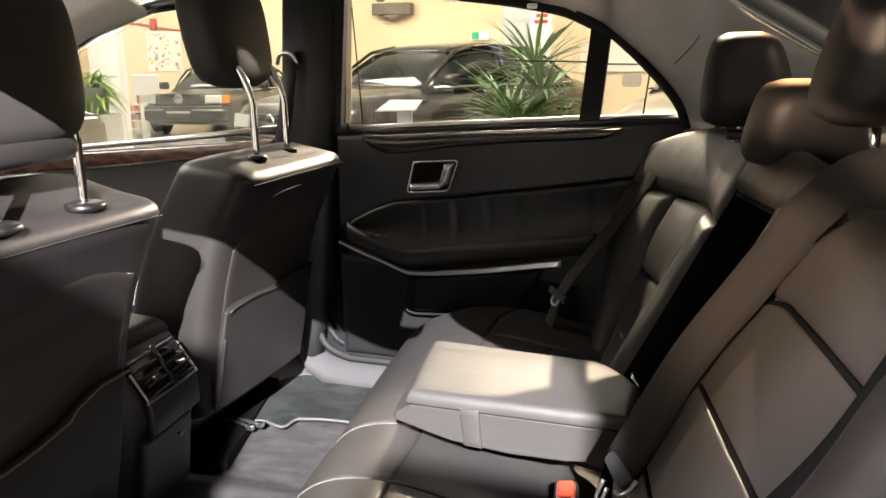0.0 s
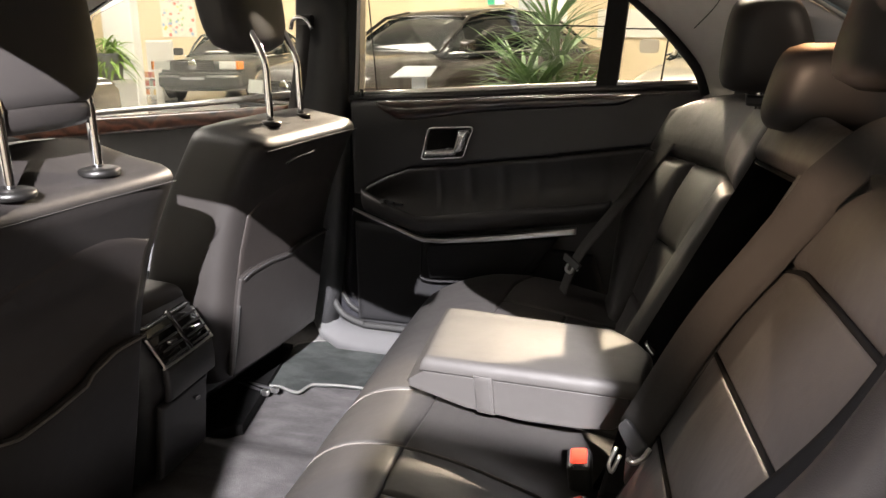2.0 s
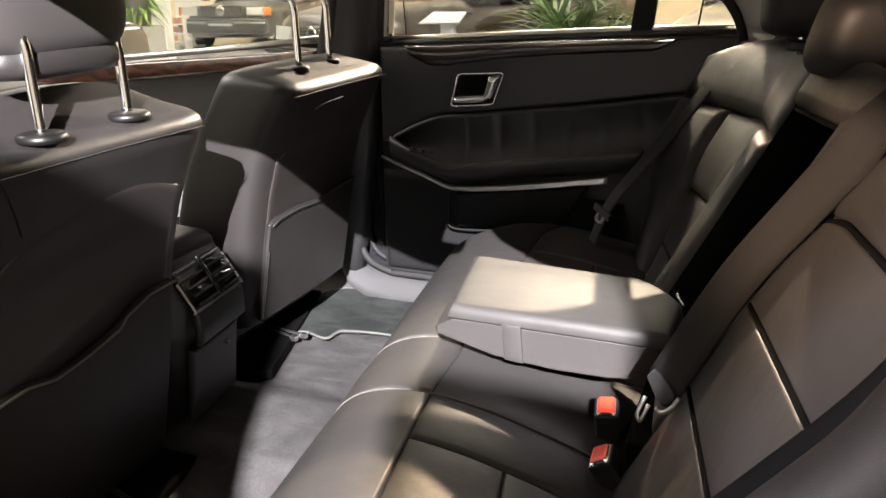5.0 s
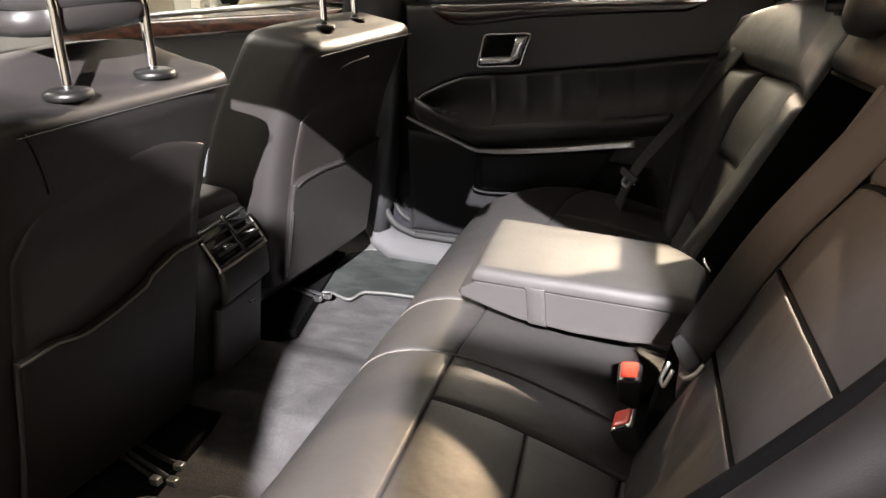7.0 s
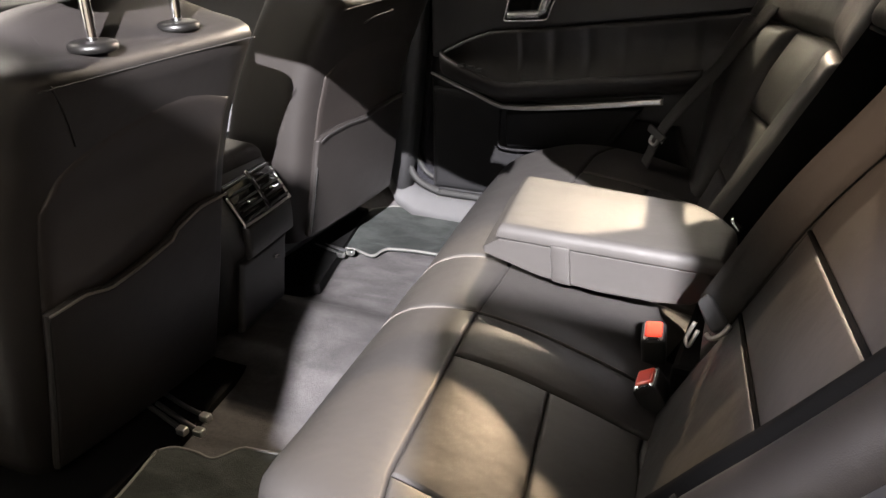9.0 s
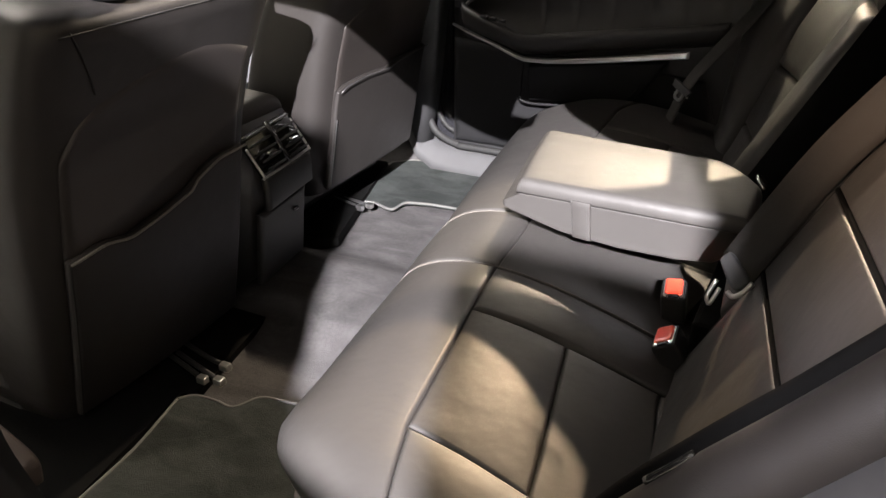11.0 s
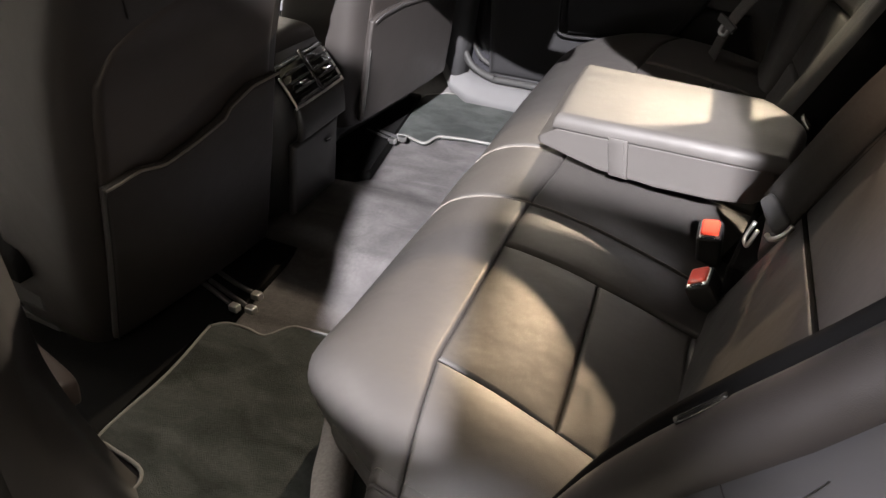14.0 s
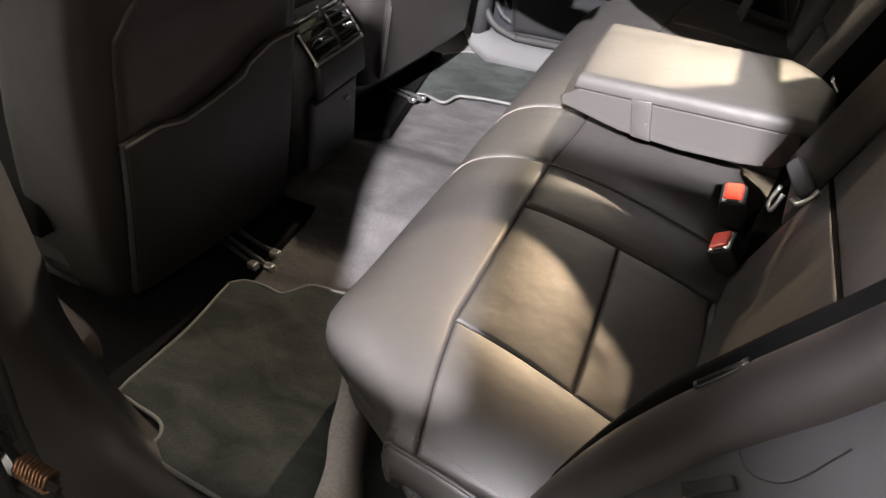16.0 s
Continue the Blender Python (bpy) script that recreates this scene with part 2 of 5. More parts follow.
def pad(name, surf, lu, lv, thick, mat, parent=None, label="", radius=None, bulge=0.0, corner=0.0, coarse=0.03, sink=0.004):
    """A stuffed panel on surf(u, v), which gives a place; its edges roll down by thick, and its middle swells by bulge."""
    radius = radius or thick
    us, vs = edge_steps(lu, radius, coarse), edge_steps(lv, radius, coarse)
    verts, faces, backs = [], [], []
    e = 1e-3
    nv = len(vs)
    for u in us:
        for v in vs:
            p, q = 2 * u - 1, 2 * v - 1
            a = p * (1 - corner * q * q * q * q * p * p * 0.5)
            c = q * (1 - corner * p * p * p * p * q * q * 0.5)
            uu, vv = (a + 1) / 2, (c + 1) / 2
            at = Vector(surf(uu, vv))
            du = Vector(surf(min(uu + e, 1), vv)) - Vector(surf(max(uu - e, 0), vv))
            dv = Vector(surf(uu, min(vv + e, 1))) - Vector(surf(uu, max(vv - e, 0)))
            nrm = du.cross(dv).normalized()
            d = min(u * lu, (1 - u) * lu, v * lv, (1 - v) * lv)
            h = 1.0 if d >= radius else math.sqrt(max(0.0, 1 - (1 - d / radius) ** 2))
            verts.append(at + nrm * (h * thick - sink + bulge * (1 - p * p) * (1 - q * q)))
            backs.append(at - nrm * (sink + 0.004))
    nu = len(us)
    for i in range(nu - 1):
        for j in range(nv - 1):
            faces.append((i * nv + j, (i + 1) * nv + j, (i + 1) * nv + j + 1, i * nv + j + 1))
    ring = [i * nv for i in range(nu)] + [(nu - 1) * nv + j for j in range(1, nv)] + [i * nv + nv - 1 for i in range(nu - 2, -1, -1)] + [j for j in range(nv - 2, 0, -1)]
    n = nu * nv
    verts += backs
    for i in range(nu - 1):
        for j in range(nv - 1):
            faces.append((n + i * nv + j, n + i * nv + j + 1, n + (i + 1) * nv + j + 1, n + (i + 1) * nv + j))
    for k in range(len(ring)):
        a, e2 = ring[k], ring[(k + 1) % len(ring)]
        faces.append((e2, a, n + a, n + e2))
    return mesh_object(name, verts, faces, mat, parent, label)


def quad(a, b, c, d):
    """The flat-ish surface through a (0,0), b (1,0), c (1,1), d (0,1)."""
    a, b, c, d = Vector(a), Vector(b), Vector(c), Vector(d)
    return lambda u, v: (a * (1 - u) + b * u) * (1 - v) + (d * (1 - u) + c * u) * v


def loft(name, rings, mat, parent=None, label="", caps=True):
    n = len(rings[0])
    verts = [p for r in rings for p in r]
    faces = [(i * n + j, i * n + (j + 1) % n, (i + 1) * n + (j + 1) % n, (i + 1) * n + j) for i in range(len(rings) - 1) for j in range(n)]
    if caps:
        faces += [tuple(reversed(range(n))), tuple(range((len(rings) - 1) * n, len(rings) * n))]
    return mesh_object(name, verts, faces, mat, parent, label)


def oval(n, a, b, power):
    """Places round a superellipse of half-axes a and b."""
    out = []
    for k in range(n):
        t = 2 * math.pi * k / n
        c, s = math.cos(t), math.sin(t)
        out.append((a * math.copysign(abs(c) ** (2 / power), c), b * math.copysign(abs(s) ** (2 / power), s)))
    return out


def tube(name, places, radius, mat, parent=None, label="", sides=10):
    pts = [Vector(p) for p in places]
    rings = []
    up = Vector((0.13, 0.29, 0.95)).normalized()
    for i, p in enumerate(pts):
        d = (pts[min(i + 1, len(pts) - 1)] - pts[max(i - 1, 0)]).normalized()
        s = d.cross(up)
        s = s.normalized() if s.length > 1e-3 else Vector((1, 0, 0))
        t = s.cross(d)
        rings.append([p + (s * math.cos(2 * math.pi * k / sides) + t * math.sin(2 * math.pi * k / sides)) * radius for k in range(sides)])
    return loft(name, rings, mat, parent, label)


def smooth_line(places, n=8):
    """A rounded line through the places."""
    p = [Vector(q) for q in places]
    p = [p[0] * 2 - p[1]] + p + [p[-1] * 2 - p[-2]]
    out = []
    for i in range(1, len(p) - 2):
        for k in range(n):
            t = k / n
            a, b, c, d = p[i - 1], p[i], p[i + 1], p[i + 2]
            out.append(0.5 * (2 * b + (c - a) * t + (2 * a - 5 * b + 4 * c - d) * t * t + (3 * b - a - 3 * c + d) * t ** 3))
    return out + [p[-2]]


def box(name, lo, hi, mat, parent=None, label="", bevel=0.004, seg=2):
    bm = bmesh.new()
    bmesh.ops.create_cube(bm, size=1)
    for v in bm.verts:
        v.co = Vector([lo[k] + (v.co[k] + 0.5) * (hi[k] - lo[k]) for k in range(3)])
    if bevel:
        bmesh.ops.bevel(bm, geom=bm.edges[:], offset=bevel, segments=seg, profile=0.5, affect="EDGES")
    return part(name, bm, mat, parent, label, smooth=False)


def slab(name, outline, axis, lo, hi, mat, parent=None, label="", bevel=0.0, seg=2):
    """A plate: an outline of (a, b) pushed along axis from lo to hi."""
    k = "xyz".index(axis)
    bm = bmesh.new()

    def place(a, b, c):
        return [(c, a, b), (a, c, b), (a, b, c)][k]

    f = bm.faces.new([bm.verts.new(place(a, b, lo)) for a, b in outline])
    ext = bmesh.ops.extrude_face_region(bm, geom=[f])
    for v in ext["geom"]:
        if isinstance(v, bmesh.types.BMVert):
            v.co[k] = hi
    bmesh.ops.recalc_face_normals(bm, faces=bm.faces)
    if bevel:
        bmesh.ops.bevel(bm, geom=bm.edges[:], offset=bevel, segments=seg, profile=0.5, affect="EDGES")
    return part(name, bm, mat, parent, label, smooth=False)


# ---- car: floor, sills, pillars, roof ----
FLOOR = 0.325


def floor_height(x, y):
    """The carpet: a low tunnel along the middle, rising to the sills."""
    tunnel = 0.035 * max(0.0, 1 - (abs(y) / 0.17) ** 4)
    side = 0.09 * max(0.0, (abs(y) - 0.70) / 0.06) ** 2 if y > 0.70 else 0.0
    return FLOOR - 0.012 + tunnel + min(side, 0.12) + 0.0015 * noise.noise(Vector((x * 9, y * 9, 0)))


xs = [-1.0 + 0.04 * k for k in range(51)]
ys = [-0.76 + 0.04 * k for k in range(38)] + [0.755]
verts = [(x, y, floor_height(x, y)) for x in xs for y in ys]
ny = len(ys)
faces = [(i * ny + j, (i + 1) * ny + j, (i + 1) * ny + j + 1, i * ny + j + 1) for i in range(len(xs) - 1) for j in range(ny - 1)]
carpet = mesh_object("floor", verts, faces, CARPET)
so = carpet.modifiers.new("thick", "SOLIDIFY")
so.thickness, so.offset = 0.02, -1
tagged(carpet, "dark grey carpeted car floor with a low middle tunnel", "floor", kind="structure")


def floor_mat(name, outline, label):
    t = thing(name, label, "floor mat", (outline[0][0], outline[0][1], FLOOR), group="rear floor mats")
    inv = t.matrix_world.inverted()
    rounded = [(p.x, p.y) for p in smooth_line([(a, b, 0) for a, b in outline + outline[:1]], 5)][:-1]
    bm = bmesh.new()
    lo = [bm.verts.new((a, b, FLOOR + 0.002)) for a, b in rounded]
    hi = [bm.verts.new((a, b, FLOOR + 0.009)) for a, b in rounded]
    n = len(lo)
    for k in range(n):
        bm.faces.new((lo[k], lo[(k + 1) % n], hi[(k + 1) % n], hi[k]))
    bm.faces.new(hi)
    bm.faces.new(list(reversed(lo)))
    o = part("carpet_sheet", bm, MAT, t, smooth=False)
    o.matrix_parent_inverse = inv
    o = tube("binding", [(a, b, FLOOR + 0.008) for a, b in rounded + rounded[:1]], 0.0034, BINDING, t, "light grey stitched binding", 6)
    o.matrix_parent_inverse = inv
    return t


floor_mat("floor_mat", [(0.014, -0.423), (0.035, -0.403), (0.075, -0.398), (0.113, -0.399), (0.136, -0.360), (0.17, -0.350), (0.30, -0.335), (0.50, -0.34), (0.52, -0.72), (0.40, -0.77), (0.309, -0.767),
                        (0.227, -0.764), (0.181, -0.758), (0.172, -0.728), (0.148, -0.710), (0.079, -0.703), (0.055, -0.692), (0.042, -0.55)], "dark grey velour mat with light binding in the footwell")
floor_mat("floor_mat", [(-0.10, 0.415), (-0.045, 0.400), (-0.035, 0.445), (-0.01, 0.46), (0.10, 0.475), (0.45, 0.48), (0.45, 0.72), (-0.16, 0.72), (-0.16, 0.44)], "dark grey velour mat with light binding beyond the tunnel")


def curved_plate(name, rows, mat, parent=None, label="", thick=0.012, smooth=True):
    """A sheet through rows of places, with thickness."""
    n = len(rows[0])
    verts = [p for r in rows for p in r]
    faces = [(i * n + j, (i + 1) * n + j, (i + 1) * n + j + 1, i * n + j + 1) for i in range(len(rows) - 1) for j in range(n - 1)]
    ob = mesh_object(name, verts, faces, mat, parent, label, smooth)
    mod = ob.modifiers.new("thick", "SOLIDIFY")
    mod.thickness, mod.offset = thick, 0
    return ob


# far sill: pale grey painted step under the door, with its rubber seal
sill = thing("door_sill", "grey door sill with rubber seal below the closed door", "door sill", (0.0, 0.74, 0.36), kind="structure")


def under(t, ob):
    ob.parent = t
    ob.matrix_parent_inverse = t.matrix_world.inverted()
    return ob


prof = [(0.690, 0.325), (0.700, 0.345), (0.715, 0.372), (0.735, 0.385), (0.765, 0.388)]
under(sill, curved_plate("sill_plate", [[(x, y, z + dz) for y, z in prof] for x, dz in ((-0.16, 0.10), (-0.13, 0.035), (-0.08, 0.006), (0.0, 0.0), (0.3, 0.0), (0.7, 0.0))], material("grey_sill_paint", (0.036, 0.036, 0.037), 0.7, spec=0.2, bump=0.1)))
under(sill, tube("rubber_seal", smooth_line([(-0.115, 0.725, 0.60), (-0.11, 0.725, 0.50), (-0.085, 0.722, 0.435), (-0.02, 0.72, 0.405), (0.06, 0.72, 0.402), (0.6, 0.72, 0.402)], 6), 0.010, RUBBER))
under(sill, tube("rubber_seal", smooth_line([(-0.095, 0.745, 0.60), (-0.09, 0.745, 0.51), (-0.065, 0.742, 0.452), (-0.005, 0.74, 0.425), (0.06, 0.74, 0.42), (0.6, 0.74, 0.42)], 6), 0.007, RUBBER))

# far B pillar, dark trim, with the belt's upper guide
bp = thing("pillar_trim", "black trim of the pillar between the side windows", "pillar trim", (-0.1, 0.73, 0.4), kind="structure")
under(bp, curved_plate("pillar_cover", [[(xa, 0.735, z), (xa + 0.02, 0.705, z), (xb - 0.02, 0.705, z), (xb, 0.735, z)] for z, xa, xb in
      ((0.40, -0.20, -0.10), (0.60, -0.20, -0.07), (0.85, -0.195, -0.045), (1.03, -0.185, -0.035), (1.20, -0.178, -0.03), (1.38, -0.168, -0.025))], SOFT_TRIM))
belt_guide = under(bp, box("belt_guide", (-0.155, 0.68, 1.20), (-0.11, 0.705, 1.235), PLASTIC, bevel=0.006))
under(bp, tube("guide_loop", smooth_line([(-0.165, 0.675, 1.20), (-0.15, 0.668, 1.225), (-0.12, 0.668, 1.225), (-0.105, 0.675, 1.20)], 5), 0.005, CHROME))
for w in ((-0.145, -0.105),):
    fb = under(bp, curved_plate("belt_strap", [[(w[0] + dx, 0.672, z), (w[1] + dx, 0.672, z)] for z, dx in ((1.21, 0), (1.08, -0.02), (0.95, -0.05), (0.8, -0.09), (0.6, -0.12))], WEB, thick=0.002))

# roof lining: the far edge follows the windows
roof_edge = [(-1.05, 1.17), (-0.86, 1.245), (-0.61, 1.33), (-0.40, 1.365), (-0.17, 1.385), (0.02, 1.385), (0.25, 1.375), (0.45, 1.352), (0.57, 1.325), (0.68, 1.275), (0.76, 1.21), (0.84, 1.12), (0.87, 1.06)]
roof_rows = []
for x, z in roof_edge[3:10]:
    roof_rows.append([(x, 0.735, z), (x, 0.66, z + 0.05), (x, 0.45, z + 0.085), (x, 0, z + 0.10), (x, -0.45, z + 0.085), (x, -0.66, z + 0.05), (x, -0.735, z)])
roof = curved_plate("ceiling", roof_rows, HEADLINER, thick=0.02)
tagged(roof, "pale grey fabric headlining of the car", "ceiling", kind="structure")

rear_roof = curved_plate("roof_lining_rear", [[(x, 0.45, z - 0.03), (x, 0.2, z), (x, -0.3, z), (x, -0.6, z - 0.02), (x, -0.735, z - 0.05)] for x, z in ((0.66, 1.40), (0.80, 1.40), (0.95, 1.395), (1.0, 1.375))], HEADLINER, thick=0.02)
tagged(rear_roof, "pale grey fabric headlining above the rear seats", "ceiling", kind="structure")
quarter = slab("rear_quarter_panel", [(1.16, 0.80), (1.9, 0.80), (1.9, 1.06), (1.55, 1.08), (1.2, 1.36), (1.0, 1.42), (1.13, 1.32), (1.15, 1.2)], "y", -0.80, -0.74, PAINT, bevel=0.006)
tagged(quarter, "black painted rear quarter of the car body", "body panel", kind="structure")
# C pillar trim on the far side, between window and rear screen
cp = thing("rear_pillar_trim", "grey trim of the rear roof pillar", "pillar trim", (0.9, 0.70, 1.08), kind="structure")
under(cp, curved_plate("pillar_cover", [[(0.55, 0.735, 1.345), (0.56, 0.66, 1.40), (0.60, 0.45, 1.44)], [(0.648, 0.73, 1.282), (0.73, 0.64, 1.335), (0.86, 0.50, 1.372)], [(0.739, 0.725, 1.212), (0.83, 0.63, 1.255), (0.96, 0.50, 1.287)],
      [(0.818, 0.72, 1.136), (0.95, 0.62, 1.175), (1.10, 0.50, 1.208)], [(0.852, 0.715, 1.073), (1.03, 0.61, 1.105), (1.21, 0.50, 1.145)], [(0.86, 0.715, 1.0), (1.08, 0.60, 1.04), (1.32, 0.50, 1.08)]], HEADLINER, thick=0.012))
under(cp, tube("panel_joint", smooth_line([(0.889, 0.575, 1.31), (0.885, 0.585, 1.275), (0.862, 0.60, 1.235), (0.825, 0.625, 1.195)], 5), 0.0012, SOFT_TRIM, None, "dark joint in the trim", 6))
under(cp, tube("door_seal", smooth_line([(0.60, 0.722, 1.318), (0.68, 0.718, 1.262), (0.765, 0.714, 1.185), (0.83, 0.710, 1.11), (0.855, 0.708, 1.05)], 5), 0.011, RUBBER, None, "", 8))

# parcel shelf and sloping rear screen
shelf = box("parcel_shelf", (1.115, -0.70, 1.02), (1.55, 0.70, 1.05), SOFT_TRIM)
tagged(shelf, "black parcel shelf behind the rear backrest", "shelf", kind="structure")
screen = thing("rear_screen", "tinted rear window with pale frame", "window", (1.5, 0, 1.06), kind="structure")
scr = [(0.86, 1.42), (0.96, 1.352), (1.10, 1.268), (1.21, 1.205), (1.36, 1.12), (1.50, 1.045)]
under(screen, curved_plate("pane", [[(x, y, z - 0.06 * (y / 0.55) ** 2) for y in (-0.53, -0.3, 0, 0.3, 0.53)] for x, z in scr], GLASS_DARK, thick=0.005))
under(screen, tube("frame", smooth_line([(x, 0.495, z - 0.052) for x, z in scr], 5), 0.007, WHITE, None, "pale screen edge"))

# near side: B pillar foot, sill and the painted door opening at the rear
near_pillar = thing("pillar_foot", "black pillar foot curving into the door sill", "pillar", (0.05, -0.72, 0.33), kind="structure")
foot = []
inner = [(-0.12, 1.38), (-0.03, 1.05), (0.022, 0.75), (0.045, 0.586), (0.055, 0.495), (0.106, 0.410), (0.181, 0.343), (0.296, 0.318), (0.45, 0.318), (0.75, 0.325)]
ridge = [(-0.08, 1.38), (0.01, 1.05), (0.058, 0.75), (0.074, 0.584), (0.093, 0.445), (0.139, 0.361), (0.209, 0.318), (0.31, 0.300), (0.46, 0.300), (0.76, 0.305)]
outer = [(-0.05, 1.38), (0.03, 1.05), (0.072, 0.75), (0.078, 0.553), (0.068, 0.42), (0.090, 0.315), (0.150, 0.262), (0.30, 0.245), (0.46, 0.245), (0.76, 0.25)]
for (xi, zi), (xr, zr), (xo, zo) in zip(inner, ridge, outer):
    foot.append([(xi - 0.03, -0.725, zi - 0.015), (xi, -0.765, zi), (xr - 0.008, -0.785, zr + 0.010), (xr, -0.802, zr), (xo, -0.838, zo), (xo - 0.02, -0.86, zo - 0.03)])
fine = []
for q in range(6):
    fine.append(smooth_line([f[q] for f in foot], 4))
foot_fine = [[fine[q][k] for q in range(6)] for k in range(len(fine[0]))]
under(near_pillar, curved_plate("trim", foot_fine, material("pillar_trim_plastic", (0.013, 0.012, 0.0115), 0.5, spec=0.3, bump=0.2, bump_scale=700), thick=0.010))
under(near_pillar, tube("door_seal", smooth_line([(f[4][0] - 0.006, f[4][1] - 0.006, f[4][2] - 0.012) for f in foot], 5), 0.010, RUBBER, None, "", 8))
under(near_pillar, tube("check_spring", [(0.130 + k * 0.0009, -0.888 + 0.013 * math.cos(k * 0.9), 0.407 + 0.013 * math.sin(k * 0.9)) for k in range(60)], 0.0032, material("brass_spring", (0.22, 0.13, 0.08), 0.35, 1.0, bump=0), None, "coiled brass check spring"))
under(near_pillar, tube("check_rod", [(0.03, -0.86, 0.40), (0.125, -0.888, 0.406), (0.20, -0.892, 0.409)], 0.006, RUBBER))
under(near_pillar, box("hinge_plate", (0.02, -0.885, 0.375), (0.062, -0.835, 0.432), PAINT, bevel=0.006))
under(near_pillar, box("hinge_cover", (-0.02, -1.02, 0.22), (0.03, -0.865, 0.52), SOFT_TRIM, bevel=0.01))
SILL_CARPET = material("speckled_sill_carpet", (0.24, 0.225, 0.22), 0.95, spec=0.1, var=0.7, scale=260, bump=0.8, bump_scale=600)
sill_line = smooth_line([(0.34, -0.53, 0.375), (0.374, -0.587, 0.385), (0.402, -0.642, 0.39), (0.437, -0.696, 0.395), (0.456, -0.743, 0.395)], 4)
under(near_pillar, curved_plate("sill_carpet", [[(p.x, p.y, p.z - 0.06), (p.x, p.y, p.z), (p.x + 0.014, p.y + 0.004, p.z + 0.006), (p.x + 0.034, p.y + 0.008, p.z + 0.002), (p.x + 0.042, p.y + 0.01, p.z - 0.06)] for p in (Vector(q) for q in sill_line)], SILL_CARPET, thick=0.003, label="pale speckled carpet on the sill"))

GREY_METAL = material("grey_body_paint", (0.026, 0.026, 0.027), 0.4, coat=0.15, bump=0.03, bump_scale=60)
opening = thing("door_opening", "grey painted door opening with lock striker", "door frame", (0.9, -0.78, 0.7), kind="structure")
line = [(0.64, 0.325), (0.685, 0.42), (0.735, 0.565), (0.79, 0.68), (0.85, 0.765), (0.915, 0.838), (0.985, 0.93), (1.035, 1.01), (1.085, 1.10), (1.115, 1.20), (1.10, 1.30), (0.99, 1.385), (0.80, 1.40)]
under(opening, curved_plate("body_panel", [[(x + 0.03, -0.715, z - 0.02), (x + 0.012, -0.775, z - 0.03), (x + 0.02, -0.80, z - 0.045), (x + 0.045, -0.825, z - 0.06), (x + 0.10, -0.86, z - 0.075), (x + 0.22, -0.90, z - 0.12)] for x, z in line], GREY_METAL, thick=0.006))
under(opening, tube("panel_crease", smooth_line([(0.879, -0.781, 0.760), (0.886, -0.792, 0.758), (0.897, -0.800, 0.762), (0.914, -0.805, 0.776), (0.937, -0.797, 0.810)], 5), 0.0005, RUBBER))
under(opening, pad("striker_plate", quad((0.855, -0.793, 0.722), (0.884, -0.795, 0.750), (0.888, -0.803, 0.747), (0.859, -0.801, 0.719)), 0.042, 0.010, 0.0025, RUBBER, radius=0.003, coarse=0.01))

# outer skin low on the near side
skin = slab("rocker_panel", [(-1.0, 0.05), (0.78, 0.05), (0.76, 0.262), (-1.0, 0.262)], "y", -0.86, -0.80, PLASTIC, bevel=0.01)
tagged(skin, "black plastic lower body side below the door", "body panel", kind="structure")

skin = slab("rocker_panel", [(-1.3, 0.05), (1.6, 0.05), (1.6, 1.0), (0.9, 1.03), (-0.03, 0.99), (-1.3, 0.87)], "y", 0.80, 0.83, PAINT, bevel=0.004)
tagged(skin, "black painted far body side below the windows", "body panel", kind="structure")
post = slab("pillar_skin", [(-0.24, 0.30), (-0.03, 0.30), (-0.018, 1.03), (0.0, 1.385), (-0.165, 1.385), (-0.20, 1.0)], "y", 0.758, 0.79, PAINT)
tagged(post, "black outer face of the middle roof pillar", "pillar", kind="structure")
# unseen roof edge tube, added to keep the neutral spot off the far door
rail = tube("roof_rail", smooth_line([(0.46, -0.748, 1.345), (0.57, -0.748, 1.322), (0.66, -0.748, 1.292), (0.74, -0.748, 1.285)], 5), 0.026, HEADLINER, None, "", 12)
tagged(rail, "unseen grey tube along the roof edge, added to shade the far door", "roof rail", kind="structure")
outer = curved_plate("roof", [[(x, 0.78, z + 0.005), (x, 0.68, z + 0.075), (x, 0.45, z + 0.115), (x, 0, z + 0.13), (x, -0.45, z + 0.115), (x, -0.68, z + 0.075), (x, -0.78, z + 0.005)] for x, z in roof_edge[3:9]], PAINT, thick=0.01)
tagged(outer, "black painted car roof", "car roof", kind="structure")

# darker copy of the trim, the lower door's shade put into its colour
DOOR_LOW = material("shaded_door_plastic", (0.007, 0.007, 0.0075), 0.65, spec=0.12, bump=0.2, bump_scale=700)

LEVER = material("brushed_lever", (0.86, 0.86, 0.85), 0.22, 0.85, bump=0)

# ---- far rear door ----
door = thing("car_door", "closed rear car door with walnut strip, black trim and satin strip", "car door", (0.0, 0.74, 0.40))
BELT = [(-0.03, 1.030), (0.30, 1.048), (0.60, 1.064), (0.87, 1.073)]


def belt_z(x):
    return float(np.interp(x, [p[0] for p in BELT], [p[1] for p in BELT]))


def arch_z(x):
    return float(np.interp(x, [p[0] for p in roof_edge], [p[1] for p in roof_edge]))


def door_surface(x, z):
    """How far in the door's trim stands: nearly flat above, hollow at the insert, out at the armrest."""
    return 0.738 - 0.004 * math.sin(6 * x)


xs = [-0.03 + 0.03 * k for k in range(30)]
zs = [0.40 + 0.02 * k for k in range(32)]
rows = [[(x, door_surface(x, min(z, belt_z(x) - 0.012)), min(z, belt_z(x) - 0.012)) for z in zs] for x in xs]
under(door, curved_plate("trim_panel", rows, SOFT_TRIM, thick=0.02))
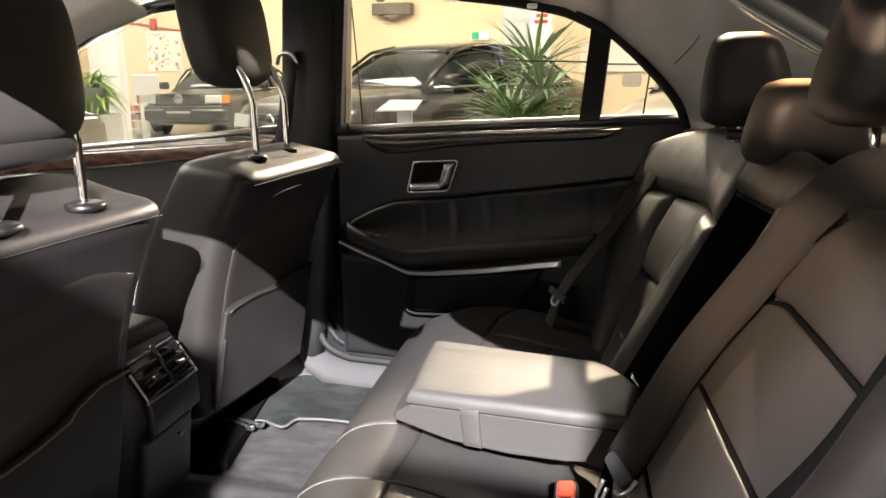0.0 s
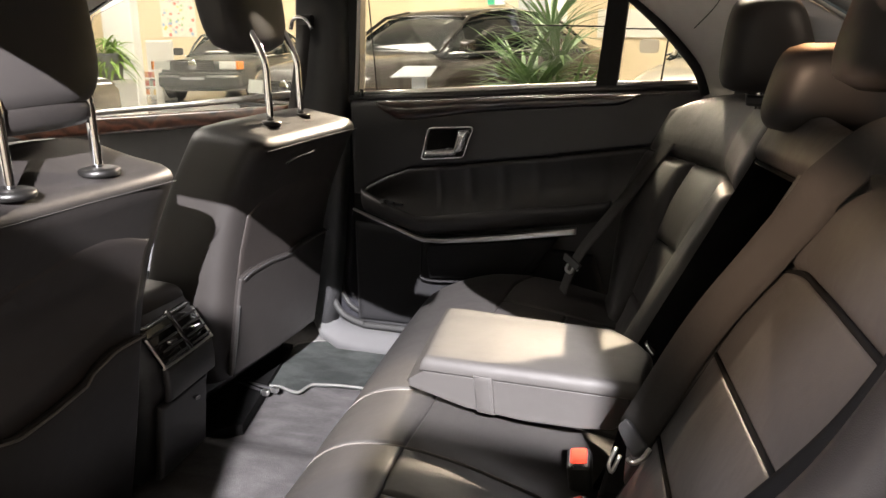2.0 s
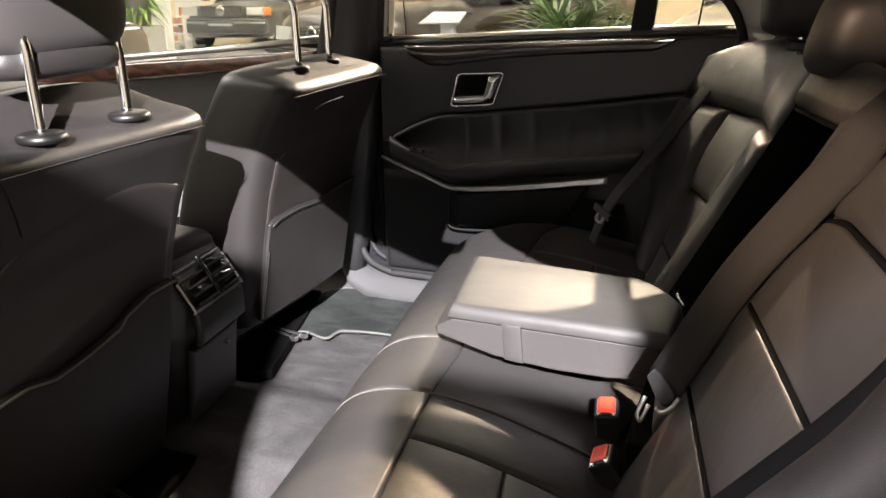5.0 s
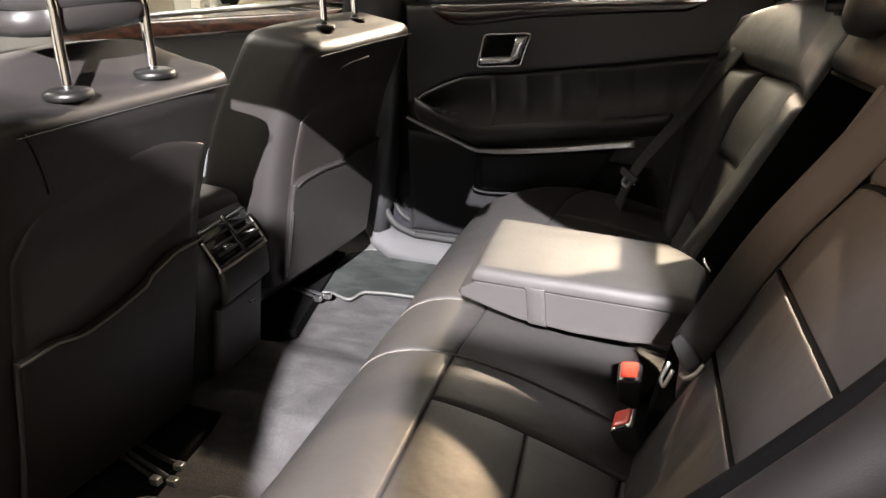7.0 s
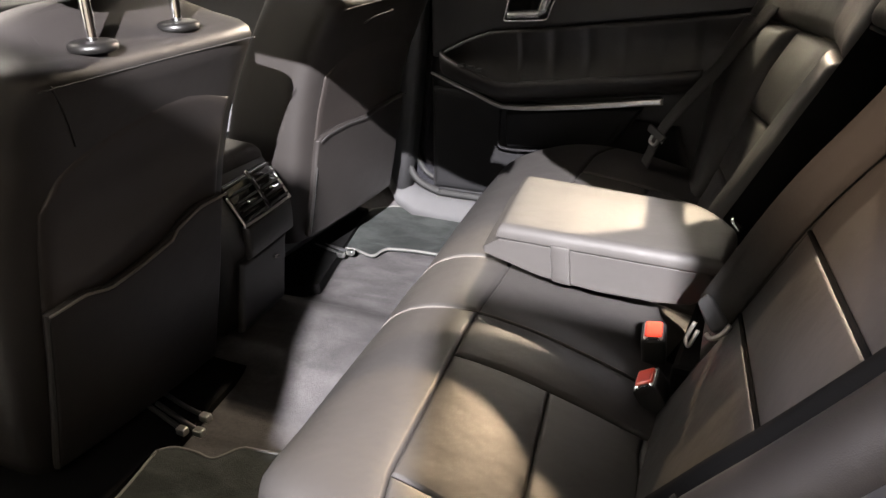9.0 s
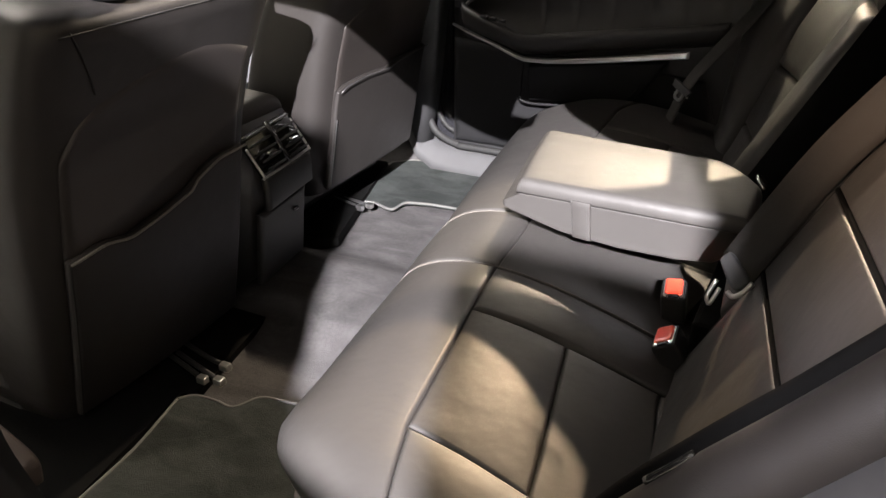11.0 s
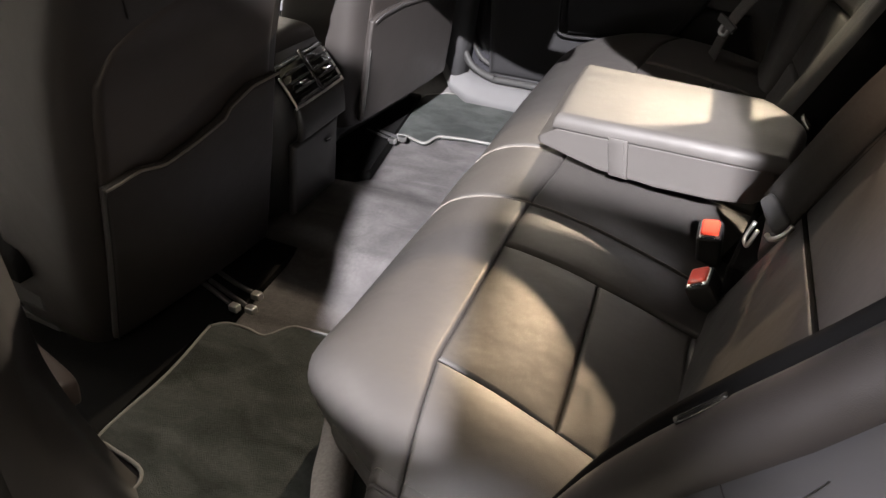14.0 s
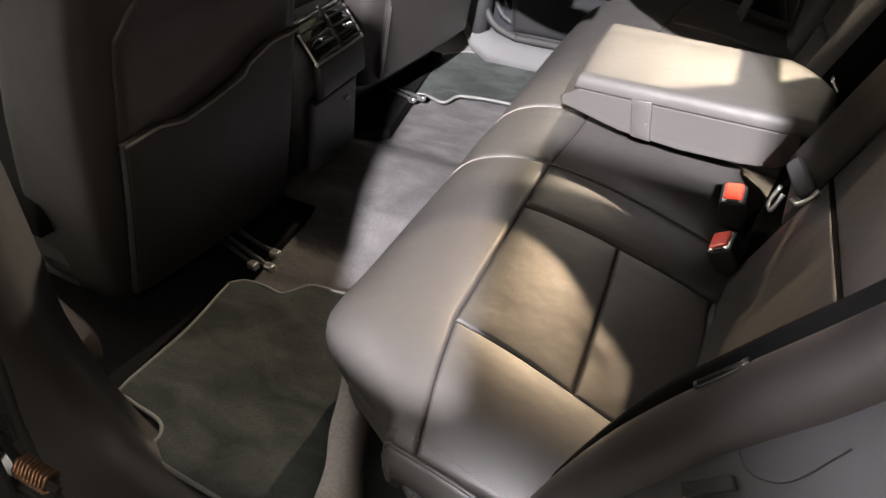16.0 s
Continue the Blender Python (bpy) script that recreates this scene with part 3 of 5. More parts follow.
# upper trim, a separate skin down to the seam
seam = [(0.005, 0.775), (0.03, 0.80), (0.08, 0.828), (0.14, 0.852), (0.30, 0.872), (0.50, 0.897), (0.77, 0.937), (0.87, 0.95)]


def seam_z(x):
    return float(np.interp(x, [p[0] for p in seam], [p[1] for p in seam]))


under(door, pad("upper_trim", lambda u, v: (-0.02 + 0.87 * u, 0.712, seam_z(-0.02 + 0.87 * u) * (1 - v) + (belt_z(-0.02 + 0.87 * u) - 0.012) * v), 0.87, 0.17, 0.012, leather("door_leather", (0.017, 0.0165, 0.017), 0.45, 0.1), radius=0.012))


def door_insert(u, v):
    x = 0.012 + 0.75 * u
    top, low = seam_z(x) - 0.004, float(np.interp(x, [0.0, 0.06, 0.188, 0.58, 0.80], [0.765, 0.745, 0.715, 0.765, 0.80]))
    z = low * (1 - v) + top * v
    flutes = 0.004 * math.exp(-(((x * 11.5) % 1.0 - 0.5) * 7) ** 2) if 0.22 < x < 0.72 else 0
    return (x, 0.700 + 0.018 * math.sin(math.pi * v) + flutes, z)


under(door, pad("insert_panel", door_insert, 0.75, 0.13, 0.006, LEATHER, radius=0.01, coarse=0.006))


def arm_low(x):
    return float(np.interp(x, [0.0, 0.188, 0.58, 0.70], [0.738, 0.682, 0.740, 0.76]))


def arm_pad(u, v):
    x = 0.005 + 0.66 * u
    lo = arm_low(x)
    ang = math.pi * v * 0.62
    return (x, 0.712 - 0.062 * math.sin(ang) * min(1, (u + 0.02) * 5) ** 0.5, lo + 0.052 * (1 - math.cos(ang)) * 0.8)


under(door, pad("armrest_pad", arm_pad, 0.66, 0.10, 0.008, LEATHER, radius=0.02))
# satin strip that kinks along the armrest's lower edge
strip = [(0.0, 0.748), (0.06, 0.727), (0.12, 0.708), (0.17, 0.689), (0.195, 0.683), (0.25, 0.686), (0.40, 0.706), (0.585, 0.738)]


def strip_surface(u, v):
    n = len(strip) - 1
    x = float(np.interp(u, [k / n for k in range(n + 1)], [p[0] for p in strip]))
    z = float(np.interp(x, [p[0] for p in strip], [p[1] for p in strip]))
    h = float(np.interp(x, [0.0, 0.05, 0.18, 0.3, 0.585], [0.004, 0.007, 0.010, 0.014, 0.017]))
    return (x, 0.655, z - h + h * v)


under(door, pad("satin_strip", strip_surface, 0.6, 0.016, 0.006, SATIN, None, "satin aluminium strip", radius=0.004, coarse=0.015))
# lower pocket with its raised edge
under(door, pad("door_pocket", quad((0.195, 0.700, 0.565), (0.47, 0.700, 0.600), (0.55, 0.692, 0.715), (0.19, 0.692, 0.667)), 0.32, 0.11, 0.03, DOOR_LOW, radius=0.012, corner=0.12))
under(door, tube("pocket_rim", smooth_line([(0.186, 0.672, 0.665), (0.183, 0.672, 0.60), (0.19, 0.672, 0.568), (0.28, 0.672, 0.57), (0.40, 0.672, 0.585), (0.46, 0.672, 0.615), (0.50, 0.672, 0.685)], 6), 0.003, DOOR_LOW))
under(door, pad("lower_trim", quad((-0.02, 0.716, 0.42), (0.70, 0.716, 0.42), (0.62, 0.71, 0.66), (-0.02, 0.71, 0.70)), 0.7, 0.25, 0.012, DOOR_LOW, radius=0.02))
# walnut strip, tapering to both ends
wl = [(0.055, 1.020, 1.014), (0.08, 1.020, 0.992), (0.12, 1.021, 0.976), (0.16, 1.022, 0.976), (0.30, 1.031, 0.997), (0.45, 1.039, 1.010), (0.60, 1.046, 1.020), (0.67, 1.049, 1.024), (0.69, 1.050, 1.034), (0.715, 1.051, 1.047)]


def walnut(u, v):
    x = 0.055 + 0.66 * u
    hi, lo = (float(np.interp(x, [p[0] for p in wl], [p[k] for p in wl])) for k in (1, 2))
    return (x, 0.698, lo * (1 - v) + hi * v)


under(door, pad("walnut_strip", walnut, 0.66, 0.04, 0.016, WOOD, None, "glossy burr walnut strip", radius=0.016, coarse=0.012))
under(door, tube("chrome_line", [(0.06 + 0.065 * k, 0.690, float(np.interp(0.06 + 0.065 * k, [p[0] for p in wl], [p[1] for p in wl])) + 0.002) for k in range(11)], 0.0022, CHROME))
# release: chrome bezel, dark dish, lever
hb = [(0.179, 0.878), (0.290, 0.888), (0.317, 0.965), (0.199, 0.958)]


def inset(ps, d):
    cx, cz = sum(p[0] for p in ps) / 4, sum(p[1] for p in ps) / 4
    return [(p[0] + (cx - p[0]) * d, p[1] + (cz - p[1]) * d) for p in ps]


under(door, tube("handle_bezel", smooth_line([(p[0], 0.694, p[1]) for k in range(4) for p in ([(hb[k][0] * (1 - w) + hb[(k + 1) % 4][0] * w, hb[k][1] * (1 - w) + hb[(k + 1) % 4][1] * w) for w in (0.08, 0.35, 0.65, 0.92)])] + [(hb[0][0] * 0.92 + hb[1][0] * 0.08, 0.694, hb[0][1] * 0.92 + hb[1][1] * 0.08)], 3), 0.0024, CHROME, None, "chrome bezel", 8))
under(door, slab("handle_dish", inset(hb, 0.02), "y", 0.7005, 0.7035, GLOSS_BLACK))
under(door, pad("release_lever", quad((0.188, 0.692, 0.886), (0.268, 0.692, 0.892), (0.272, 0.690, 0.909), (0.190, 0.690, 0.901)), 0.085, 0.018, 0.012, LEVER, None, "chrome release lever", radius=0.008, coarse=0.01))
under(door, pad("lever_root", quad((0.262, 0.692, 0.893), (0.288, 0.692, 0.905), (0.309, 0.690, 0.958), (0.280, 0.690, 0.955)), 0.035, 0.06, 0.014, LEVER, radius=0.014, coarse=0.01))
for k, (x, z) in enumerate(((0.075, 0.768), (0.098, 0.764), (0.122, 0.760))):
    under(door, box("window_switch", (x, 0.655, z), (x + 0.016, 0.672, z + 0.006), PLASTIC, bevel=0.002))
under(door, tube("lock_pin", [(0.012, 0.71, 1.028), (0.012, 0.71, 1.05)], 0.005, GLOSS_BLACK))
# window frame, divider bar, pale inner edge, glass
under(door, tube("window_edge", [(x, 0.735, belt_z(x) + 0.004) for x in (-0.03, 0.2, 0.4, 0.6, 0.85)], 0.007, SATIN, None, "pale window sill edge"))
under(door, curved_plate("belt_cap", [[(x, 0.725, belt_z(x) - 0.016), (x, 0.72, belt_z(x) - 0.002), (x, 0.745, belt_z(x) + 0.002)] for x in (-0.03, 0.2, 0.4, 0.6, 0.87)], PLASTIC, thick=0.006))
under(door, slab("divider_bar", [(0.607, 1.066), (0.655, 1.066), (0.674, 1.262), (0.631, 1.300)], "y", 0.728, 0.75, RUBBER, None, "black window divider bar"))
under(door, slab("front_frame", [(-0.045, 1.02), (-0.018, 1.03), (0.006, 1.36), (-0.03, 1.38)], "y", 0.728, 0.75, RUBBER))
top_line = [(x, arch_z(x)) for x in (-0.03, 0.1, 0.25, 0.4, 0.5, 0.57, 0.63, 0.68, 0.72, 0.76, 0.80, 0.835, 0.85)]
under(door, tube("frame_arch", smooth_line([(x, 0.738, z - 0.006) for x, z in top_line], 3), 0.018, RUBBER))
for x, z in ((0.109, 1.355), (0.301, 1.350), (0.492, 1.328)):
    under(door, box("blind_hook", (x - 0.012, 0.712, z - 0.006), (x + 0.012, 0.722, z + 0.006), WHITE, None, "small white blind hook", bevel=0.003))

under(door, slab("pane", [(0.0, 1.05), (0.61, 1.07), (0.62, 1.30)] + [(x, arch_z(x) + 0.004) for x in (0.57, 0.45, 0.3, 0.15, 0.02)], "y", 0.752, 0.756, GLASS, None, "clear window glass"))
under(door, slab("pane", [(0.655, 1.066), (0.845, 1.074)] + [(x, arch_z(x) + 0.004) for x in (0.83, 0.8, 0.76, 0.72, 0.68)], "y", 0.752, 0.756, GLASS, None, "small fixed quarter glass"))
under(door, tube("blind_bar", [(0.43, 0.742, 1.205), (0.62, 0.742, 1.200)], 0.0018, RUBBER))
under(door, tube("blind_bar", [(0.66, 0.742, 1.195), (0.775, 0.742, 1.193)], 0.0018, RUBBER))
under(door, tube("glass_edge", [(0.765, 0.745, 1.185), (0.752, 0.745, 1.07)], 0.002, RUBBER))
under(door, tube("glass_edge", [(0.04, 0.745, 1.04), (0.018, 0.745, 1.34)], 0.0018, RUBBER))

# far front door: sill, walnut band, window opening in front of the B pillar
fdoor = thing("car_door", "closed front car door with walnut band below the window", "car door", (-0.6, 0.74, 0.40))
under(fdoor, pad("trim_panel", quad((-1.1, 0.715, 0.42), (-0.2, 0.715, 0.42), (-0.2, 0.715, 0.975), (-1.1, 0.715, 0.905)), 0.9, 0.52, 0.012, material("grey_door_trim", (0.055, 0.055, 0.058), 0.6), radius=0.02))
under(fdoor, pad("walnut_band", quad((-1.6, 0.70, 0.828), (-0.2, 0.70, 0.965), (-0.2, 0.70, 1.005), (-1.6, 0.70, 0.896)), 1.4, 0.055, 0.014, WOOD_RED, None, "walnut band", radius=0.012))
under(fdoor, tube("window_edge", [(-1.1, 0.72, 0.950), (-0.85, 0.72, 0.966), (-0.5, 0.72, 1.0), (-0.2, 0.72, 1.032)], 0.009, SATIN, None, "pale window sill edge"))
under(fdoor, tube("lock_pin", [(-0.265, 0.715, 1.03), (-0.265, 0.715, 1.05)], 0.005, GLOSS_BLACK))
under(fdoor, slab("pane", [(-1.0, 0.95), (-0.2, 1.03), (-0.18, 1.37), (-0.40, 1.365), (-0.61, 1.33), (-0.86, 1.24)], "y", 0.752, 0.756, GLASS, None, "clear window glass"))
under(fdoor, pad("door_mirror", quad((-1.085, 0.80, 0.92), (-1.085, 1.02, 0.92), (-1.085, 1.02, 1.055), (-1.085, 0.80, 1.055)), 0.26, 0.17, 0.08, PAINT, None, "black door mirror", radius=0.06, corner=0.3))
under(fdoor, tube("mirror_arm", [(-1.075, 0.72, 0.92), (-1.075, 0.86, 0.94)], 0.025, PAINT))
under(fdoor, slab("mirror_glass", [(0.828, 0.942), (0.99, 0.942), (0.985, 1.012), (0.96, 1.032), (0.838, 1.032)], "x", -1.003, -0.998, CHROME))
ap = thing("windscreen_pillar_trim", "pale grey trim of the windscreen pillar", "pillar trim", (-0.9, 0.72, 1.2), kind="structure")
under(ap, curved_plate("pillar_cover", [[(-1.15, 0.74, 1.08), (-1.22, 0.66, 1.14)], [(-0.98, 0.735, 1.20), (-1.04, 0.64, 1.28)], [(-0.8, 0.735, 1.285), (-0.85, 0.62, 1.36)], [(-0.6, 0.735, 1.345), (-0.62, 0.60, 1.41)]], material("pale_pillar_trim", (0.6, 0.58, 0.55), 0.8, bump=0.2), thick=0.02))
under(ap, tube("near_pillar_cover", [(-1.15, -0.74, 1.08), (-0.98, -0.735, 1.22), (-0.8, -0.735, 1.31), (-0.6, -0.735, 1.37), (-0.38, -0.735, 1.39)], 0.03, HEADLINER))
under(ap, tube("roof_rail", [(-1.15, 0.76, 1.09), (-0.98, 0.755, 1.215), (-0.8, 0.755, 1.30), (-0.6, 0.755, 1.36), (-0.38, 0.755, 1.385)], 0.022, PAINT))
dash = thing("dashboard", "black dashboard end with air vent and walnut band", "dashboard", (-1.1, 0.5, 0.8))
under(dash, pad("dash_top", quad((-1.5, -0.7, 0.90), (-1.12, -0.7, 0.86), (-1.12, 0.7, 0.86), (-1.5, 0.7, 0.90)), 0.4, 1.4, 0.03, SOFT_TRIM, radius=0.03))
under(dash, pad("dash_face", quad((-1.12, -0.7, 0.50), (-1.12, 0.7, 0.50), (-1.13, 0.7, 0.86), (-1.13, -0.7, 0.86)), 1.4, 0.36, 0.03, SOFT_TRIM, radius=0.03))
for k in range(5):
    under(dash, box("vent_slat", (-1.09, 0.50, 0.79 + 0.012 * k), (-1.075, 0.64, 0.793 + 0.012 * k), SATIN, bevel=0.001))

# ---- front seats ----


def front_seat(cx, dy, label, posts, headrest, back_shift):
    """A reclined backrest seen from behind, with map pocket and headrest on two chrome posts. cx: its middle across the car."""
    t = thing("front_seat", label, "car seat", (-0.25, cx, FLOOR), group="front seats")
    prof = [(0.30, -0.112, 0.22), (0.36, -0.100, 0.23), (0.45, -0.080, 0.235), (0.55, -0.060, 0.232), (0.65, -0.043, 0.225), (0.75, -0.022, 0.215), (0.83, 0.002, 0.205), (0.90, 0.032, 0.198), (0.95, 0.055, 0.19), (0.978, 0.068, 0.186), (0.990, 0.067, 0.178), (0.998, 0.060, 0.160), (1.004, 0.046, 0.125), (1.007, 0.022, 0.05)]
    half = [0.20, 0.215, 0.225, 0.232, 0.236, 0.237, 0.237, 0.236, 0.234, 0.231, 0.226, 0.217, 0.195, 0.14]
    low = 0.345 if dy < 0 else 0.462
    if dy > 0:
        prof, half = [(0.447, -0.092, 0.20)] + prof[2:], [0.205] + half[2:]
    rings = []
    for (z, xr, d), w in zip(prof, half):
        rings.append([(xr + back_shift - d / 2 + p * d / 2 / 1.0, cx + q, z - 0.012 * p * max(0.0, min(1.0, (z - 0.86) / 0.13)) + (0.032 if dy < 0 else 0.0) * ((1 - p) / 2) ** 3 * max(0.0, min(1.0, (z - 0.93) / 0.06)) * max(0.0, 1 - (q / 0.24) ** 2)) for p, q in [(c, s) for c, s in oval(64, 1.0, w, 6.0)]])
    under(t, loft("backrest", rings, LEATHER))
    # shoulder seam along the top of the back
    under(t, tube("top_seam", smooth_line([(0.0655 + back_shift, cx - 0.205, 0.966), (0.0672 + back_shift, cx - 0.15, 0.967), (0.0675 + back_shift, cx, 0.968), (0.0672 + back_shift, cx + 0.15, 0.967), (0.0655 + back_shift, cx + 0.205, 0.966)], 6), 0.0012, RUBBER))

    def back_x(z):
        return float(np.interp(z, [p[0] for p in prof], [p[1] for p in prof])) + back_shift

    # inset board on the back, rounded above
    def board(u, v):
        y = cx - 0.185 + 0.37 * u
        top = 0.885 - 0.06 * abs(2 * u - 1) ** 3 if dy > 0 else float(np.interp(y, [-0.53, -0.505, -0.489, -0.468, -0.421, -0.371, -0.317, -0.269, -0.221, -0.16], [0.79, 0.831, 0.846, 0.860, 0.877, 0.889, 0.900, 0.902, 0.892, 0.868]))
        z = low + (top - low) * v
        return (back_x(z) + 0.001, y, z)

    under(t, pad("back_board", board, 0.37, 0.54, 0.006 if dy < 0 else 0.004, leather("seat_board", (0.0165, 0.0140, 0.0130), 0.42, 0.15, 0.42), radius=0.016, corner=0.0, coarse=0.012))

    def pocket_top(u):
        """The pocket's upper edge: high at the inner side, with one step."""
        if dy > 0:
            return float(np.interp(u, [0, 0.05, 0.25, 0.5, 0.62, 1.0], [0.690, 0.700, 0.706, 0.700, 0.708, 0.712]))
        return float(np.interp(u, [-0.074, -0.051, 0.051, 0.159, 0.285, 0.455, 0.655, 0.665, 0.814], [0.641, 0.634, 0.637, 0.643, 0.632, 0.643, 0.661, 0.675, 0.694]))

    def pocket(u, v):
        y = cx - 0.19 + 0.38 * u
        z = low + (pocket_top(u) - low) * v
        return (back_x(z) + 0.008 + 0.006 * math.sin(math.pi * u), y, z)

    pk = under(t, pad("map_pocket", pocket, 0.38, 0.33, 0.010 if dy < 0 else 0.006, LEATHER, radius=0.010 if dy < 0 else 0.005, coarse=0.02))
    edge = tube("pocket_piping", [(back_x(pocket_top(k / 30)) + 0.017 + 0.006 * math.sin(math.pi * k / 30), cx - 0.19 + 0.38 * k / 30, pocket_top(k / 30)) for k in range(31)], 0.0022 if dy < 0 else 0.0012, PIPING if dy < 0 else PLASTIC, None, "pale piping on the pocket's edge", 6)
    edge.parent, edge.matrix_parent_inverse = pk, Matrix.Identity(4)
    edge.matrix_parent_inverse = (t.matrix_world @ pk.matrix_parent_inverse).inverted()
    under(t, tube("side_piping", [(back_x(z) + 0.0125, cx - 0.188, z) for z in [low + (0.63 - low) * k / 11 for k in range(12)]], 0.0016, RUBBER))
    if dy < 0:
        under(t, tube("back_seam", smooth_line([(back_x(z) + 0.002, y, z) for y, z in [(-0.533, 0.969), (-0.513, 0.939), (-0.493, 0.904), (-0.48, 0.876)]], 5), 0.0016, RUBBER, None, "", 6))
        # grey cover, tinted bronze for the warm light it reflects
        under(t, pad("recliner_cover", quad((-0.13, -0.685, 0.355), (0.015, -0.69, 0.36), (0.02, -0.688, 0.415), (-0.11, -0.683, 0.465)), 0.14, 0.09, 0.03, material("warm_lit_grey_plastic", (0.06, 0.047, 0.041), 0.3, bump=0.1), None, "smooth grey side cover", radius=0.028, corner=0.25))
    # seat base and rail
    under(t, pad("seat_cushion", quad((-0.75, cx - 0.25, 0.50), (-0.20, cx - 0.25, 0.46), (-0.20, cx + 0.25, 0.46), (-0.75, cx + 0.25, 0.50)), 0.55, 0.5, 0.05, SHADE_BLACK, radius=0.04))
    under(t, box("seat_base", (-0.72, cx - 0.22, 0.36), (-0.19, cx + 0.22, 0.47), PLASTIC, bevel=0.02))
    for side in (-1, 1):
        under(t, box("seat_rail", (-0.70, cx + side * 0.19 - 0.02, 0.318), (-0.20, cx + side * 0.19 + 0.02, 0.345), PLASTIC, bevel=0.004))
    # near-black sheet on the carpet, put there for the shade under the seat
    shade_outline = [(-0.42, -0.72), (0.045, -0.72), (0.046, -0.692), (0.006, -0.43), (0.004, -0.405), (0.028, -0.385), (-0.02, -0.13), (-0.42, -0.13)] if dy < 0 else [(-0.42, 0.12), (-0.11, 0.14), (-0.065, 0.19), (-0.115, 0.36), (-0.20, 0.65), (-0.42, 0.65)]
    under(t, slab("under_tray", shade_outline, "z", 0.315 if dy < 0 else 0.320, 0.329 if dy < 0 else 0.346, SHADE_BLACK, None, "black sheet standing for the shade under the seat"))
    # posts with collars
    small = 1.0 if dy < 0 else 0.7
    for px, py, pz in posts:
        under(t, loft("post_collar", [[(px + a * r, py + b * r, pz + z - (1 - small) * 0.017) for a, b in oval(24, small, small, 2)] for r, z in ((0.031, -0.006), (0.032, -0.001), (0.031, 0.003), (0.028, 0.005), (0.024, 0.0062), (0.012, 0.0065))], COLLAR))
        under(t, tube("headrest_post", smooth_line([(px, py, pz), (px - 0.002, py, pz + 0.07), (px - 0.004, py, pz + 0.115), (px - 0.016, py, pz + 0.15), (px - 0.035, py, pz + 0.185)], 6), 0.0075, CHROME, None, "polished steel post"))
    hx, hy, hz, hw, hh, hd = headrest
    rings = []
    for k in range(15):
        a = -1 + 2 * k / 14
        s = max(0.02, 1 - abs(a) ** 3.2) ** (1 / 3.2)
        rings.append([(hx - 0.02 * a + p * (0.75 + 0.25 * s) * hd * (s ** 0.5), hy + q * hw * (s ** 0.6) * (1 + 0.05 * a), hz + a * hh) for p, q in oval(40, 1, 1, 3.2)])
    under(t, loft("headrest", rings, VINYL))
    if dy < 0:
        under(t, loft("headrest_foot", [[(hx + 0.012 + p * hd * 0.9 * f, hy + q * hw * 0.80 * f, hz - hh - 0.022 + dz) for p, q in oval(32, 1, 1, 3)] for f, dz in ((0.55, 0.0), (0.88, 0.004), (1.0, 0.014), (1.0, 0.03), (0.9, 0.045))], LEATHER, None, "darker padded underside"))
    return t


front_seat(-0.345, -1, "black leather driver's seat with pocketed back and headrest", [(0.036, -0.262, 1.000), (0.050, -0.435, 1.000)], (-0.015, -0.36, 1.215, 0.145, 0.125, 0.060), 0.012)
front_seat(0.375, 1, "black leather passenger seat with pocketed back and headrest", [(-0.010, 0.300, 1.012), (-0.022, 0.452, 1.012)], (-0.110, 0.368, 1.27, 0.120, 0.118, 0.058), -0.010)

for ob in bpy.data.objects:
    if ob.name.startswith("front_seat") and ob.location.y > 0:
        under(ob, tube("handle_slot", smooth_line([(0.049, 0.258, 0.930), (0.053, 0.29, 0.938), (0.053, 0.34, 0.940), (0.053, 0.368, 0.941)], 4), 0.0016, RUBBER))
    if ob.name.startswith("car_door") and abs(ob.location.x) < 0.02:
        for x in (0.549, 0.562, 0.575):
            under(ob, box("glass_mark", (x, 0.750, 1.088), (x + 0.009, 0.7515, 1.093), RUBBER, bevel=0))

# ---- rear end of the middle console, with the vents ----
con = thing("centre_console", "black console end with twin air vents and satin rim", "console", (-0.1, 0, FLOOR))


def console_face(u, v):
    y = -0.082 + 0.172 * u
    pts = [(0.0, -0.083, 0.350), (0.46, -0.064, 0.515), (0.50, -0.044, 0.528), (0.55, -0.038, 0.545), (0.80, -0.045, 0.605), (1.0, -0.098, 0.672)]
    x, z = (float(np.interp(v, [p[0] for p in pts], [p[k] for p in pts])) for k in (1, 2))
    return (x - 0.12 * y, y, z)


under(con, loft("console_body", [[(x - 0.40 * (1 - p), q, z) for p, q in ((1, -0.092), (1, 0.10), (0, 0.10), (0, -0.092))] for x, z in ((-0.115, 0.330), (-0.080, 0.50), (-0.065, 0.60), (-0.12, 0.672), (-0.20, 0.70))], PLASTIC))
under(con, pad("lower_flap", lambda u, v: console_face(u, 0.02 + 0.44 * v), 0.17, 0.15, 0.010, PLASTIC, radius=0.008))
under(con, pad("upper_face", lambda u, v: console_face(u, 0.50 + 0.26 * v), 0.17, 0.08, 0.010, PLASTIC, radius=0.008))
vent = under(con, pad("vent_surround", lambda u, v: console_face(u, 0.77 + 0.22 * v), 0.17, 0.09, 0.006, GLOSS_BLACK, radius=0.006))
